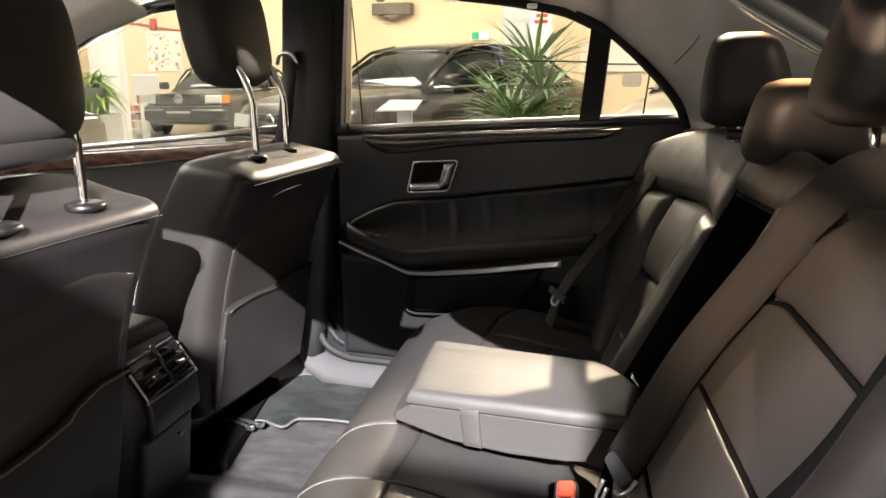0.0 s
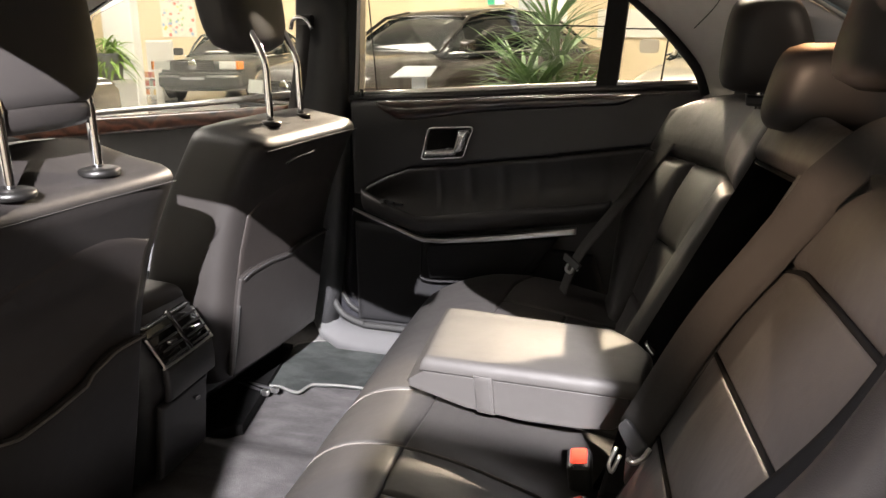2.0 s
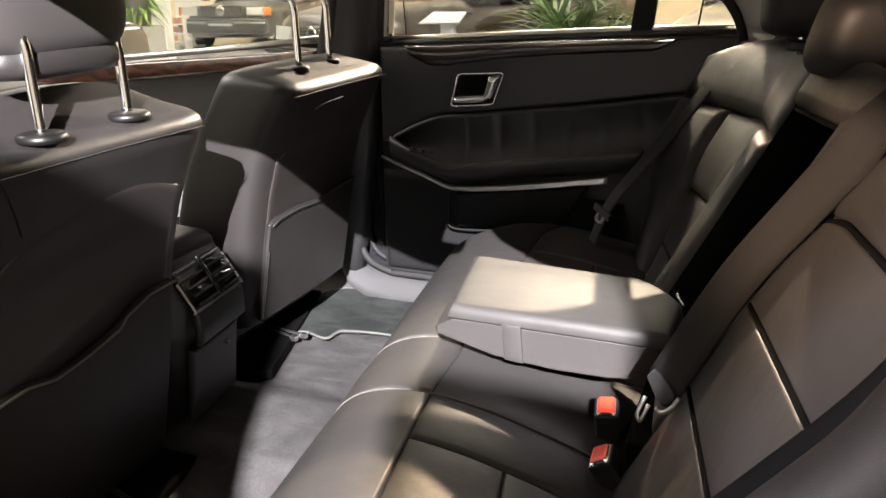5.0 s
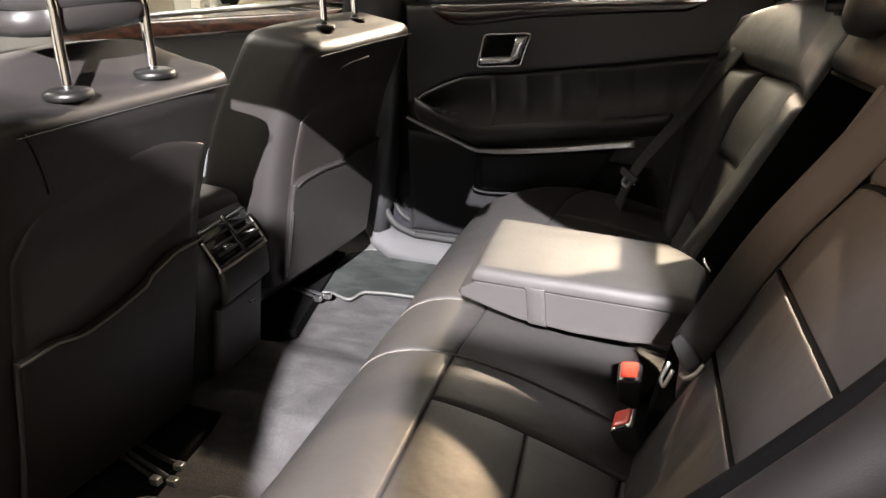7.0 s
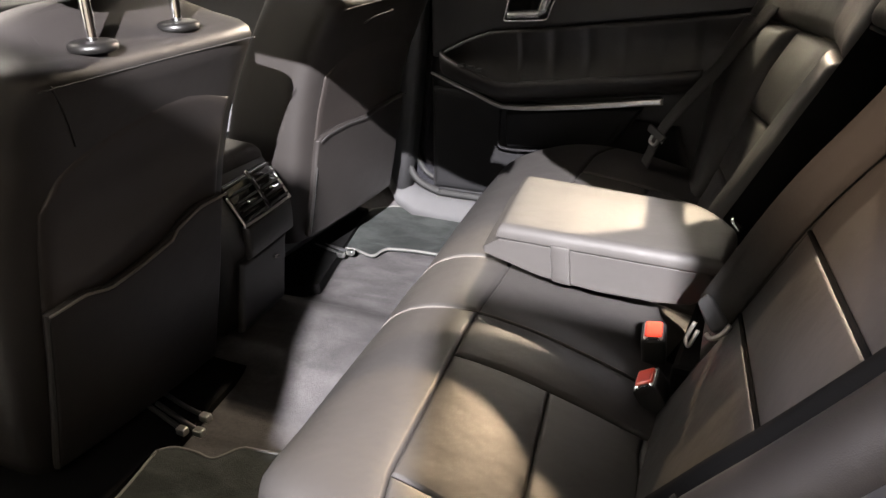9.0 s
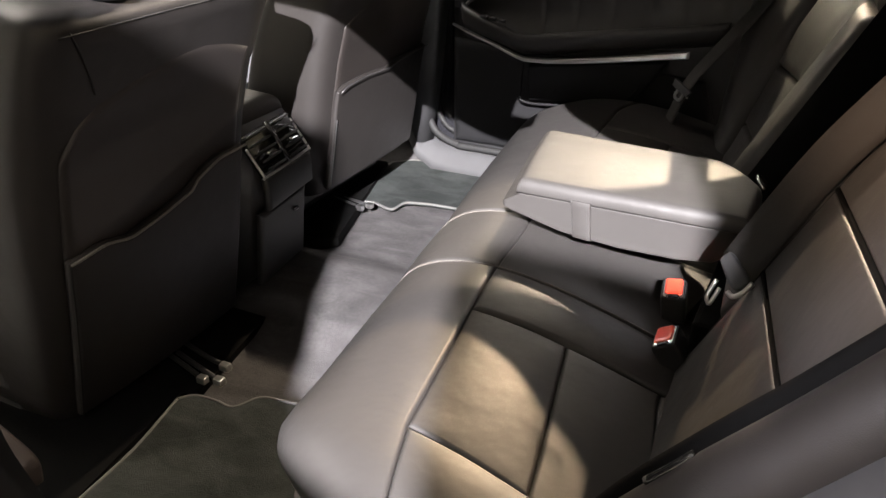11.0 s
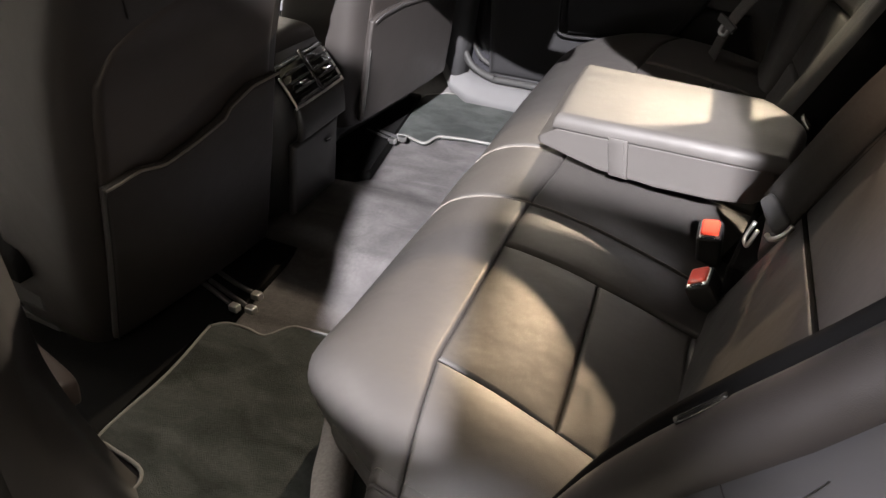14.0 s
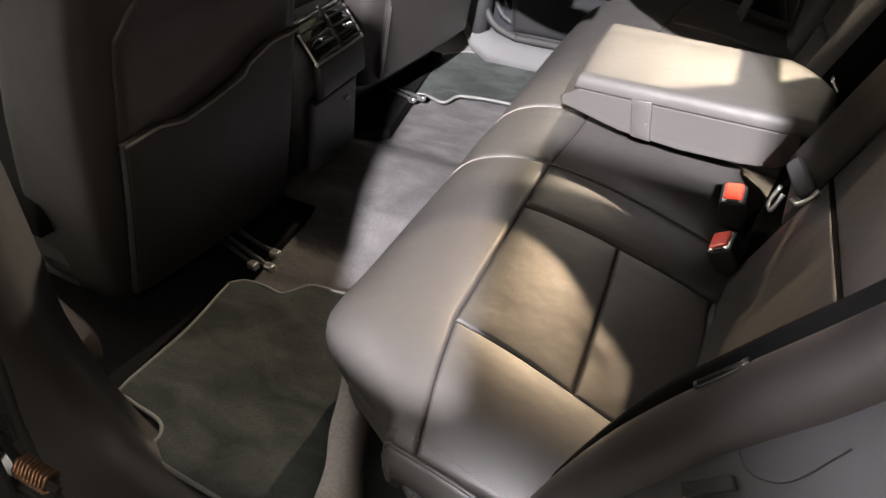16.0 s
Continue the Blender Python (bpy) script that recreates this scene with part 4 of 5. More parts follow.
for side in (0, 1):
    for k in range(5):
        u0 = 0.04 + 0.50 * side
        a, b = (Vector(console_face(u0 + w, 0.80 + 0.042 * k)) + Vector((0.0075, 0, 0.006)) for w in (0.02, 0.40))
        under(con, tube("vent_slat", [a, b], 0.0024, PLASTIC, None, "", 6))
    c = Vector(console_face(0.25 + 0.50 * side, 0.86)) + Vector((0.011, 0, 0.008))
    under(con, box("vent_tab", tuple(c - Vector((0.005, 0.012, 0.003))), tuple(c + Vector((0.006, 0.012, 0.0035))), CHROME, None, "chrome vent tab", bevel=0.003))
under(con, tube("satin_rim", smooth_line([console_face(0.0, 0.93), console_face(0.0, 0.79), console_face(0.03, 0.765), console_face(0.5, 0.755), console_face(0.97, 0.765), console_face(1.0, 0.79), console_face(1.0, 0.95)], 6), 0.0028, SATIN, None, "satin rim"))
under(con, tube("vent_bridge", [Vector(console_face(0.5, 0.775)) + Vector((0.007, 0, 0.004)), Vector(console_face(0.5, 0.99)) + Vector((0.007, 0, 0.006))], 0.006, GLOSS_BLACK))
under(con, box("socket_lamp", (-0.043, 0.0, 0.496), (-0.033, 0.014, 0.503), CHROME, bevel=0.002))
under(con, pad("console_lid", quad((-0.40, -0.09, 0.695), (-0.12, -0.09, 0.678), (-0.12, 0.10, 0.678), (-0.40, 0.10, 0.695)), 0.28, 0.19, 0.03, LEATHER, radius=0.025))

def cable_clip(ends, label):
    t = thing("cable_clip", label, "cable clip", (ends[0][0], ends[0][1], 0.345), group="cable clips under the seats")
    for x, y, z in ends:
        under(t, tube("cable", smooth_line([(x - 0.14, y + 0.045, 0.337), (x - 0.07, y + 0.02, 0.345), (x - 0.012, y + 0.004, z)], 5), 0.0045, PLASTIC, None, "", 8))
        under(t, box("metal_end", (x - 0.014, y - 0.006, z - 0.006), (x + 0.004, y + 0.008, z + 0.007), SATIN, None, "bright metal end", bevel=0.002))
    return t


cable_clip([(0.050, -0.335, 0.352), (0.062, -0.366, 0.346), (0.030, -0.372, 0.343)], "black cables with bright metal ends under the front seat")
cable_clip([(-0.080, 0.362, 0.350), (-0.100, 0.350, 0.345)], "black cable with a bright metal end beyond the tunnel")

# ---- rear bench ----



def front_base(y):
    return 0.293 - 0.14 * y + 0.08 * max(0.0, (y - 0.56) / 0.12) ** 2


def front_x(y):
    near = max(0.0, (-0.57 - y) / 0.17)
    return front_base(y) + 0.19 * near ** 1.9


DX = [0.05, 0.02, 0.0, 0.005, 0.025, 0.065, 0.12, 0.19, 0.27, 0.36, 0.44, 0.52]
ZZ = [0.345, 0.40, 0.46, 0.515, 0.556, 0.587, 0.604, 0.608, 0.597, 0.574, 0.550, 0.53]
SL = [0.0]
for k in range(1, len(DX)):
    SL.append(SL[-1] + math.hypot(DX[k] - DX[k - 1], ZZ[k] - ZZ[k - 1]))
fine_s = np.linspace(0, SL[-1], 200)
kern = np.ones(15) / 15
DXF = np.convolve(np.pad(np.interp(fine_s, SL, DX), 7, "edge"), kern, "valid")
ZZF = np.convolve(np.pad(np.interp(fine_s, SL, ZZ), 7, "edge"), kern, "valid")


S_TOP = float(fine_s[int(np.argmax(ZZF))])


def bench(s, y):
    """The cushion's skin: s runs from the front's foot to the back, in metres."""
    dx, z = float(np.interp(s, fine_s, DXF)), float(np.interp(s, fine_s, ZZF))
    lift_z = float(np.interp(-y, [0.50, 0.58, 0.63, 0.67, 0.71, 0.757], [0.345, 0.37, 0.47, 0.525, 0.555, 0.585]))
    if s < S_TOP:
        z = lift_z + (z - 0.345) * (0.608 - lift_z) / 0.263
    base = front_base(y)
    seam_x = base + 0.21 * (0.86 - base) / 0.52
    f = min(front_x(y), seam_x - 0.012)
    x = f + dx * (seam_x - f) / 0.21 if dx < 0.21 else base + dx * (0.86 - base) / 0.52
    return (x, y, z - 0.03 * max(0.0, (-0.64 - y) / 0.11) ** 2 - 0.012 * max(0.0, 1 - (y / 0.2) ** 2) * min(1, dx * 4))


def s_at(dx):
    top = [k for k in range(200) if fine_s[k] > 0.2]
    return float(np.interp(dx, [DXF[k] for k in top], [fine_s[k] for k in top]))


S_END = float(fine_s[-1])
cushion = thing("rear_seat", "black leather rear bench seat with stitched cushion and backrest", "car seat", (0.6, 0, 0.34))


def seam_at(ys, dxs):
    """A seam across the cushion: how far along the skin it lies at y."""
    return lambda y: s_at(float(np.interp(y, ys, dxs)))


S_FOOT = lambda y: 0.0
S_ROLL = seam_at([-0.75, -0.60, -0.29, 0.0, 0.66], [0.233, 0.196, 0.175, 0.172, 0.20])
S_MID = seam_at([-0.613, -0.338, 0.66], [0.353, 0.313, 0.31])
S_REAR = seam_at([-0.75, -0.534, -0.373], [0.50, 0.473, 0.441])
S_BACK = seam_at([-0.75, -0.46, -0.24, 0.66], [0.515, 0.490, 0.462, 0.50])


def bench_pad(name, s0, s1, ya0, yb0, ya1, yb1, thick=0.009, bulge=0.004, radius=0.009, mat=LEATHER_SEAT):
    """A panel between the seams s0 and s1; across it runs from ya to yb, given at the front and at the back."""

    def f(u, v):
        y = (ya0 + (ya1 - ya0) * u) * (1 - v) + (yb0 + (yb1 - yb0) * u) * v
        a, b = s0(y), s1(y)
        return bench(a + (b - a) * u, y)

    m = (ya0 + yb0) / 2
    return under(cushion, pad(name, f, s1(m) - s0(m), abs(yb0 - ya0), thick, mat, radius=radius, bulge=bulge, coarse=0.02))


bench_pad("front_roll", S_FOOT, S_ROLL, -0.757, -0.230, -0.757, -0.226, 0.008, 0.004, 0.007)
bench_pad("side_bolster", S_ROLL, S_BACK, -0.757, -0.600, -0.745, -0.618, 0.008, 0.004, 0.007)
bench_pad("seat_insert", S_ROLL, S_MID, -0.598, -0.350, -0.612, -0.349, 0.007, 0.003, 0.006)
bench_pad("seat_insert", S_MID, S_REAR, -0.612, -0.349, -0.616, -0.348, 0.007, 0.003, 0.006)
bench_pad("rear_strip", S_REAR, S_BACK, -0.616, -0.348, -0.616, -0.345, 0.007, 0.002, 0.006)
bench_pad("inner_strip", S_ROLL, S_BACK, -0.348, -0.231, -0.344, -0.243, 0.008, 0.006, 0.008)
bench_pad("centre_roll", S_FOOT, S_ROLL, -0.227, -0.03, -0.223, -0.02, 0.008, 0.003, 0.007)
bench_pad("centre_seat", S_ROLL, S_BACK, -0.228, -0.02, -0.240, 0.03, 0.006, 0.0, 0.005)
bench_pad("front_roll", S_FOOT, S_ROLL, -0.028, 0.66, -0.018, 0.66, 0.008, 0.004, 0.007)
bench_pad("inner_strip", S_ROLL, S_BACK, -0.018, 0.10, 0.033, 0.16, 0.008, 0.004, 0.007)
bench_pad("seat_insert", S_ROLL, S_MID, 0.102, 0.45, 0.13, 0.46, 0.007, 0.003, 0.006)
bench_pad("seat_insert", S_MID, S_BACK, 0.13, 0.46, 0.162, 0.48, 0.007, 0.003, 0.006)
bench_pad("side_bolster", S_ROLL, S_BACK, 0.452, 0.66, 0.482, 0.66, 0.008, 0.005, 0.007)
for ya, yb in ((-0.2295, -0.2415), (-0.029, 0.03)):
    ss = [0.14 + (S_END - 0.15) * k / 30 for k in range(31)]
    pts = []
    for s in ss:
        w = max(0.0, (s - S_ROLL(ya)) / (S_END - S_ROLL(ya)))
        p = Vector(bench(s, ya + (yb - ya) * w))
        q = Vector(bench(s + 0.004, ya + (yb - ya) * w)) - p
        n = q.cross(Vector((0, 1, 0))).normalized()
        pts.append(p + (n if n.z > 0 or s < 0.2 and n.x < 0 else -n) * 0.0045)
    under(cushion, tube("seam_piping", pts, 0.0008, PIPING, None, "pale seam piping", 6))
under(cushion, box("cushion_base", (0.57, -0.66, 0.330), (1.02, 0.62, 0.50), PLASTIC, bevel=0.03))
carp = curved_plate("seat_riser", [[(front_x(y) + 0.10, y, 0.318), (front_x(y) + 0.075, y, 0.40)] for y in [-0.70 + 0.07 * k for k in range(20)]], CARPET, cushion)
under(cushion, carp)
rim = []
for k in range(12):
    w = k / 11
    rim.append((Vector(bench(0.03, -0.585 - 0.172 * w)), Vector((-0.9 * (1 - w), -0.45 - 0.55 * w, 0)).normalized(), 0.6 + 0.25 * w))
for k in range(1, 22):
    rim.append((Vector(bench(0.03 + (S_END - 0.03) * k / 21, -0.757)), Vector((0, -1, 0)), 0.85 + 0.15 * min(1, k / 6)))
skirt = [[p + n * o * g + Vector((0, 0, d * g)) for o, d in ((-0.004, -0.001), (0.002, -0.008), (0.003, -0.022), (-0.002, -0.044), (-0.014, -0.064), (-0.035, -0.078))] for p, n, g in rim]
under(cushion, curved_plate("side_face", skirt, LEATHER_SEAT, thick=0.008))
under(cushion, tube("edge_piping", [p + n * 0.001 + Vector((0, 0, 0.001)) for p, n, g in rim], 0.0024, LEATHER))
for k in range(0, 120):
    s = 0.14 + (S_END - 0.16) * k / 120
    a, e = (Vector(bench(s + d, -0.748)) + Vector((0, 0, 0.0105)) for d in (0.0, 0.0024))
    under(cushion, tube("stitch", [a, e], 0.0006, BINDING, None, "", 4))

# ---- rear backrest ----


def back(y, z, out=0.0):
    """The backrest's skin: raked, its outer wing curving forward, its top rolling back."""
    x = 0.861 + 0.49 * (z - 0.75) - 0.085 * y
    wing = 0.0
    if y > 0.38:
        wing = 0.11 * ((y - 0.38) / 0.22) ** 1.2 * min(1.0, max(0.25, (z - 0.5) / 0.35))
    top = max(0.0, (z - 1.03) / 0.08)
    return (x - wing - out + 0.03 * top * top, y, z - 0.006 * top * top)


backrest = cushion


def back_pad(name, ya, yb, low, high, thick=0.009, bulge=0.003, radius=0.007, corner=0.0, mat=LEATHER_SEAT):
    """ya to yb across; low and high give the height of the lower and upper edge at y."""

    def f(u, v):
        y = ya + (yb - ya) * v
        return back(y, low(y) + (high(y) - low(y)) * u)

    m = (ya + yb) / 2
    return under(backrest, pad(name, f, high(m) - low(m), abs(yb - ya), thick, mat, radius=radius, bulge=bulge, coarse=0.02, corner=corner))


def level(z):
    return lambda y: z


def near_low(y):
    return 0.724 - 0.138 * (y + 0.344)


def near_mid(y):
    return 0.836 - 0.123 * (y + 0.306)


def near_top(y):
    return float(np.interp(y, [-0.73, -0.644, -0.517, -0.40, -0.33, -0.284], [0.990, 0.985, 0.978, 0.970, 0.958, 0.935]))


def lift(f, d):
    return lambda y: f(y) + d


back_pad("lower_panel", -0.700, -0.285, level(0.50), lift(near_low, -0.001), 0.007, 0.003, 0.006)
back_pad("middle_panel", -0.700, -0.285, lift(near_low, 0.001), lift(near_mid, -0.001), 0.007, 0.003, 0.006)
back_pad("upper_panel", -0.700, -0.285, lift(near_mid, 0.001), lift(near_top, -0.001), 0.007, 0.003, 0.006, 0.0)
back_pad("inner_strip", -0.283, -0.147, level(0.64), level(1.035), 0.012, 0.002, 0.010)
back_pad("side_bolster", -0.738, -0.703, level(0.50), lift(near_top, -0.0015), 0.012, 0.004, 0.012)
back_pad("shoulder_panel", -0.735, -0.285, lift(near_top, 0.0015), level(1.105), 0.012, 0.006, 0.014)
back_pad("lower_panel", 0.322, 0.50, level(0.50), level(0.64), 0.010)
back_pad("middle_panel", 0.322, 0.50, level(0.643), level(0.765), 0.010)
back_pad("upper_panel", 0.322, 0.50, level(0.768), level(0.929), 0.016, 0.008, 0.018, 0.06)
back_pad("inner_strip", 0.188, 0.320, level(0.50), level(0.930), 0.020, 0.008, 0.02)
back_pad("side_bolster", 0.502, 0.66, level(0.50), level(0.93), 0.024, 0.012, 0.022)
back_pad("shoulder_panel", 0.190, 0.66, level(0.932), lambda y: 1.075 - 1.25 * max(0.0, y - 0.45) ** 2, 0.020, 0.012, 0.026)
back_pad("centre_top", -0.281, 0.188, lambda y: float(np.interp(y, [-0.281, -0.14, 0.188], [1.037, 1.018, 0.990])), level(1.085), 0.020, 0.004, 0.018)
for f in (near_low, near_mid, near_top):
    under(backrest, tube("panel_seam", smooth_line([back(y, f(y), 0.0012) for y in (-0.70, -0.62, -0.54, -0.46, -0.38, -0.285)], 5), 0.0034, SHADE_BLACK, None, "sunken dark seam", 6))
under(backrest, tube("panel_seam", [back(-0.284, 0.50 + 0.045 * k, 0.0006) for k in range(12)], 0.0024, RUBBER, None, "", 6))
# the recess behind the folded armrest, its shade put into the near-black lining
under(backrest, pad("recess_floor", lambda u, v: back(-0.145 + 0.33 * v, 0.45 + 0.56 * u, -0.085), 0.6, 0.33, 0.01, SHADE_BLACK))
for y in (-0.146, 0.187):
    under(backrest, curved_plate("recess_side", [[back(y, z, 0.006), back(y, z, -0.10)] for z in (0.50, 0.62, 0.75, 0.88, 1.01)], SHADE_BLACK, thick=0.006))
under(backrest, curved_plate("recess_top", [[back(y, float(np.interp(y, [-0.148, 0.188], [1.016, 0.988])), 0.004), back(y, 0.985, -0.10)] for y in (-0.146, -0.05, 0.05, 0.187)], SHADE_BLACK, thick=0.006))
under(backrest, pad("ski_flap", lambda u, v: back(-0.143 + 0.10 * v, 0.60 + (0.39 - 0.03 * v) * u, -0.03 - 0.02 * v), 0.39, 0.10, 0.012, LEATHER_SEAT, radius=0.010))
under(backrest, tube("flap_pull", smooth_line([Vector(back(0.05, 0.70)) + Vector((dx, dy, dz)) for dx, dy, dz in ((0, 0.01, -0.01), (-0.012, 0, 0.008), (-0.012, -0.025, 0.012), (0, -0.035, 0))], 5), 0.003, CHROME, None, "chrome flap pull"))
under(backrest, curved_plate("back_shell", [[(back(y, z)[0] + 0.11, y, z) for y in (-0.70, -0.3, 0, 0.3, 0.66)] for z in (0.48, 0.6, 0.8, 1.0, 1.06)], PLASTIC, thick=0.02))


edge_line = [(0.665, 0.36), (0.70, 0.46), (0.755, 0.585), (0.815, 0.695), (0.88, 0.782), (0.945, 0.862), (1.01, 0.95), (1.05, 1.03), (1.085, 1.09)]
under(backrest, tube("door_side_bolster", smooth_line([(x, -0.745, z - 0.02) for x, z in edge_line], 5), 0.033, LEATHER, None, "", 16))
under(backrest, tube("door_seal", smooth_line([(x - 0.004, -0.706, z + 0.006) for x, z in edge_line[1:]], 5), 0.012, SHADE_BLACK, None, "black sealing strip", 10))
seam_run = [Vector(q) + Vector((-0.07, -0.68, 0.73)).normalized() * 0.0333 for q in smooth_line([(x, -0.745, z - 0.02) for x, z in edge_line], 12)]
under(backrest, tube("bolster_seam", seam_run, 0.0007, RUBBER, None, "", 5))
for a, e in zip(seam_run[::2], seam_run[1::2]):
    mid = a + (e - a) * 0.55
    under(backrest, tube("stitch", [a + Vector((0, 0.003, 0.0035)), mid + Vector((0, 0.003, 0.0035))], 0.0005, PLASTIC, None, "", 4))
under(backrest, tube("bolster_stitching", smooth_line([(x + 0.006, -0.772, z) for x, z in edge_line], 5), 0.002, PLASTIC, None, "", 6))
under(backrest, tube("belt_anchor", smooth_line([(0.838, -0.738, 0.762), (0.853, -0.738, 0.780), (0.868, -0.735, 0.797)], 4), 0.004, GLOSS_BLACK, None, "shiny black belt anchor"))


def rear_headrest(at, hw, hh, hd, label, lean=0.0, flare=0.0):
    """lean: how far the top stands back; flare: how much deeper it is below."""
    t = thing("headrest", label, "headrest", (at[0], at[1], 1.08), group="rear headrests")
    rings = []
    for k in range(19):
        a = -1 + 2 * k / 18
        s = max(0.02, 1 - abs(a) ** 3.2) ** (1 / 3.2)
        rings.append([(at[0] + lean * a + flare * 0.5 * (1 - a) * max(0.0, p) + p * hd * (1 - 0.12 * a) * s ** 0.5, at[1] + q * hw * s ** 0.6 * (1 + 0.04 * a), at[2] + a * hh) for p, q in oval(44, 1, 1, 3.0)])
    under(t, loft("cushion", rings, VINYL))
    for s in (-0.06, 0.06):
        under(t, tube("post", [(at[0] + 0.0, at[1] + s, 1.06), (at[0] + 0.0, at[1] + s, at[2] - hh * 0.7)], 0.006, CHROME))
        under(t, box("collar", (at[0] - 0.022, at[1] + s - 0.02, 1.066), (at[0] + 0.022, at[1] + s + 0.02, 1.084), PLASTIC, bevel=0.005))
    return t


rear_headrest((0.958, 0.375, 1.168), 0.120, 0.082, 0.068, "black leather outer headrest on the rear backrest", 0.0, 0.030)
rear_headrest((1.035, 0.060, 1.116), 0.112, 0.060, 0.072, "lower black leather middle headrest on the rear backrest", 0.006, 0.022)
rear_headrest((1.088, -0.290, 1.222), 0.115, 0.082, 0.062, "black leather outer headrest above the shoulder belt", 0.016, 0.0)

# ---- folded armrest ----
arm = thing("armrest", "folded-down black leather armrest with stitched strap", "armrest", (0.65, -0.01, 0.61))


def arm_top(u, v):
    x0, x1 = 0.490 - 0.042 * v, 0.836
    far = float(np.interp(u, [0.0, 0.06, 0.80, 0.9, 1.0], [0.108, 0.116, 0.092, 0.05, -0.015]))
    return (x0 + (x1 - x0) * u, -0.128 + (far + 0.128) * v, 0.6945 + 0.003 * math.sin(math.pi * v))


under(arm, pad("armrest_lid", arm_top, 0.35, 0.23, 0.019, LEATHER_SEAT, radius=0.014, bulge=0.002, corner=0.02, coarse=0.015))
rings = []
for x, zb, zt, g in ((0.468, 0.662, 0.665, 0.006), (0.472, 0.657, 0.670, 0.001), (0.497, 0.650, 0.686, 0.0), (0.530, 0.641, 0.686, 0.0), (0.566, 0.632, 0.686, 0.0), (0.656, 0.624, 0.686, 0.0), (0.74, 0.625, 0.686, 0.0), (0.792, 0.632, 0.686, 0.0), (0.812, 0.648, 0.686, 0.002), (0.824, 0.672, 0.686, 0.010)):
    ring = []
    for y, z in ((-0.120 + g, zb), (-0.1265 + g, zb + 0.3 * (zt - zb) * 0.2), (-0.1265 + g, zt), (0.108 - g, zt), (0.110 - g, zb + 0.2 * (zt - zb)), (0.10 - g, zb)):
        ring.append((x - 0.042 * (y + 0.125) / 0.245, y, z))
    rings.append(ring)
body = under(arm, loft("armrest_body", rings, LEATHER_SEAT))
body.data.polygons.foreach_set("use_smooth", [False] * len(body.data.polygons))
bev = body.modifiers.new("soft_edges", "BEVEL")
bev.width, bev.segments, bev.limit_method, bev.angle_limit = 0.003, 2, "ANGLE", 0.6
under(arm, pad("pull_strap", quad((0.585, -0.1262, 0.631), (0.615, -0.1262, 0.629), (0.610, -0.1262, 0.692), (0.578, -0.1262, 0.692)), 0.03, 0.065, 0.0075, LEATHER_SEAT, None, "stitched pull strap", radius=0.002, coarse=0.01))
for x in (0.586, 0.609):
    for k in range(9):
        under(arm, tube("stitch", [(x - 0.0007 * k, -0.1300, 0.634 + 0.0066 * k), (x - 0.0007 * k - 0.0003, -0.1300, 0.6374 + 0.0066 * k)], 0.0005, PLASTIC, None, "", 4))

# near-black block fills the gap behind the armrest, standing for its shade
under(arm, box("armrest_hinge", (0.795, -0.285, 0.50), (0.92, 0.155, 0.625), SHADE_BLACK, None, "black block standing for the shaded gap", bevel=0.008))

# ---- belts and buckles ----


def ribbon(name, places, width, facing, mat, parent, thick=0.0022):
    """A flat strap through the places, its broad side turned to facing."""
    p, f = [Vector(q) for q in places], Vector(facing).normalized()
    rows = []
    for i, q in enumerate(p):
        d = (p[min(i + 1, len(p) - 1)] - p[max(i - 1, 0)]).normalized()
        a = d.cross(f).normalized() * width / 2
        rows.append([q - a, q - a * 0.4, q + a * 0.4, q + a])
    return under(parent, curved_plate(name, rows, mat, thick=thick))


belt = thing("seat_belt", "dark webbing seat belt lying across the near backrest", "seat belt", (0.9, -0.3, 0.6))
run = smooth_line([(1.1, -0.6, 1.125), (1.051, -0.523, 1.116), (1.035, -0.454, 1.1), (1.012, -0.392, 1.06), (0.998, -0.372, 1.031), (0.967, -0.325, 0.968), (0.907, -0.27, 0.855), (0.837, -0.28, 0.713)], 6)
ribbon("webbing", run, 0.052, (-0.45, -0.80, 0.38), WEB, belt)
ribbon("webbing_edge", [p + Vector((0.010, 0.006, -0.006)) for p in run[14:]], 0.056, (-0.50, -0.78, 0.36), WEB, belt)
# steel tongue: a slotted plate with a moulded bar, hanging at the webbing's end
def tongue(parent, at, along, across, size):
    a, w = Vector(along).normalized() * size, Vector(across).normalized() * size
    n = a.cross(w).normalized() * 0.003
    p = Vector(at)
    under(parent, pad("tongue", quad(p - w * 0.58, p + w * 0.58, p + w * 0.50 + a * 0.34, p - w * 0.50 + a * 0.34), size * 1.1, size * 0.34, 0.007, PLASTIC, None, "black moulded tongue grip", radius=0.004, coarse=0.01))
    under(parent, tube("tongue_bar", [p - w * 0.55 + n + a * 0.34, p + w * 0.55 + n + a * 0.34], 0.0018, SATIN, None, "steel edge"))
    q = p + a * 0.30
    under(parent, tube("tongue_plate", smooth_line([q - w * 0.20, q - w * 0.20 + a * 0.35, q - w * 0.12 + a * 0.46, q + w * 0.12 + a * 0.46, q + w * 0.20 + a * 0.35, q + w * 0.20], 4), 0.0034, SATIN, None, "steel tongue loop"))


under(belt, pad("tongue", quad((0.8129, -0.2711, 0.7162), (0.8387, -0.2992, 0.6876), (0.8585, -0.3005, 0.7085), (0.8259, -0.2709, 0.7322)), 0.045, 0.026, 0.006, PLASTIC, None, "black moulded tongue grip", radius=0.005, corner=0.4, coarse=0.008))
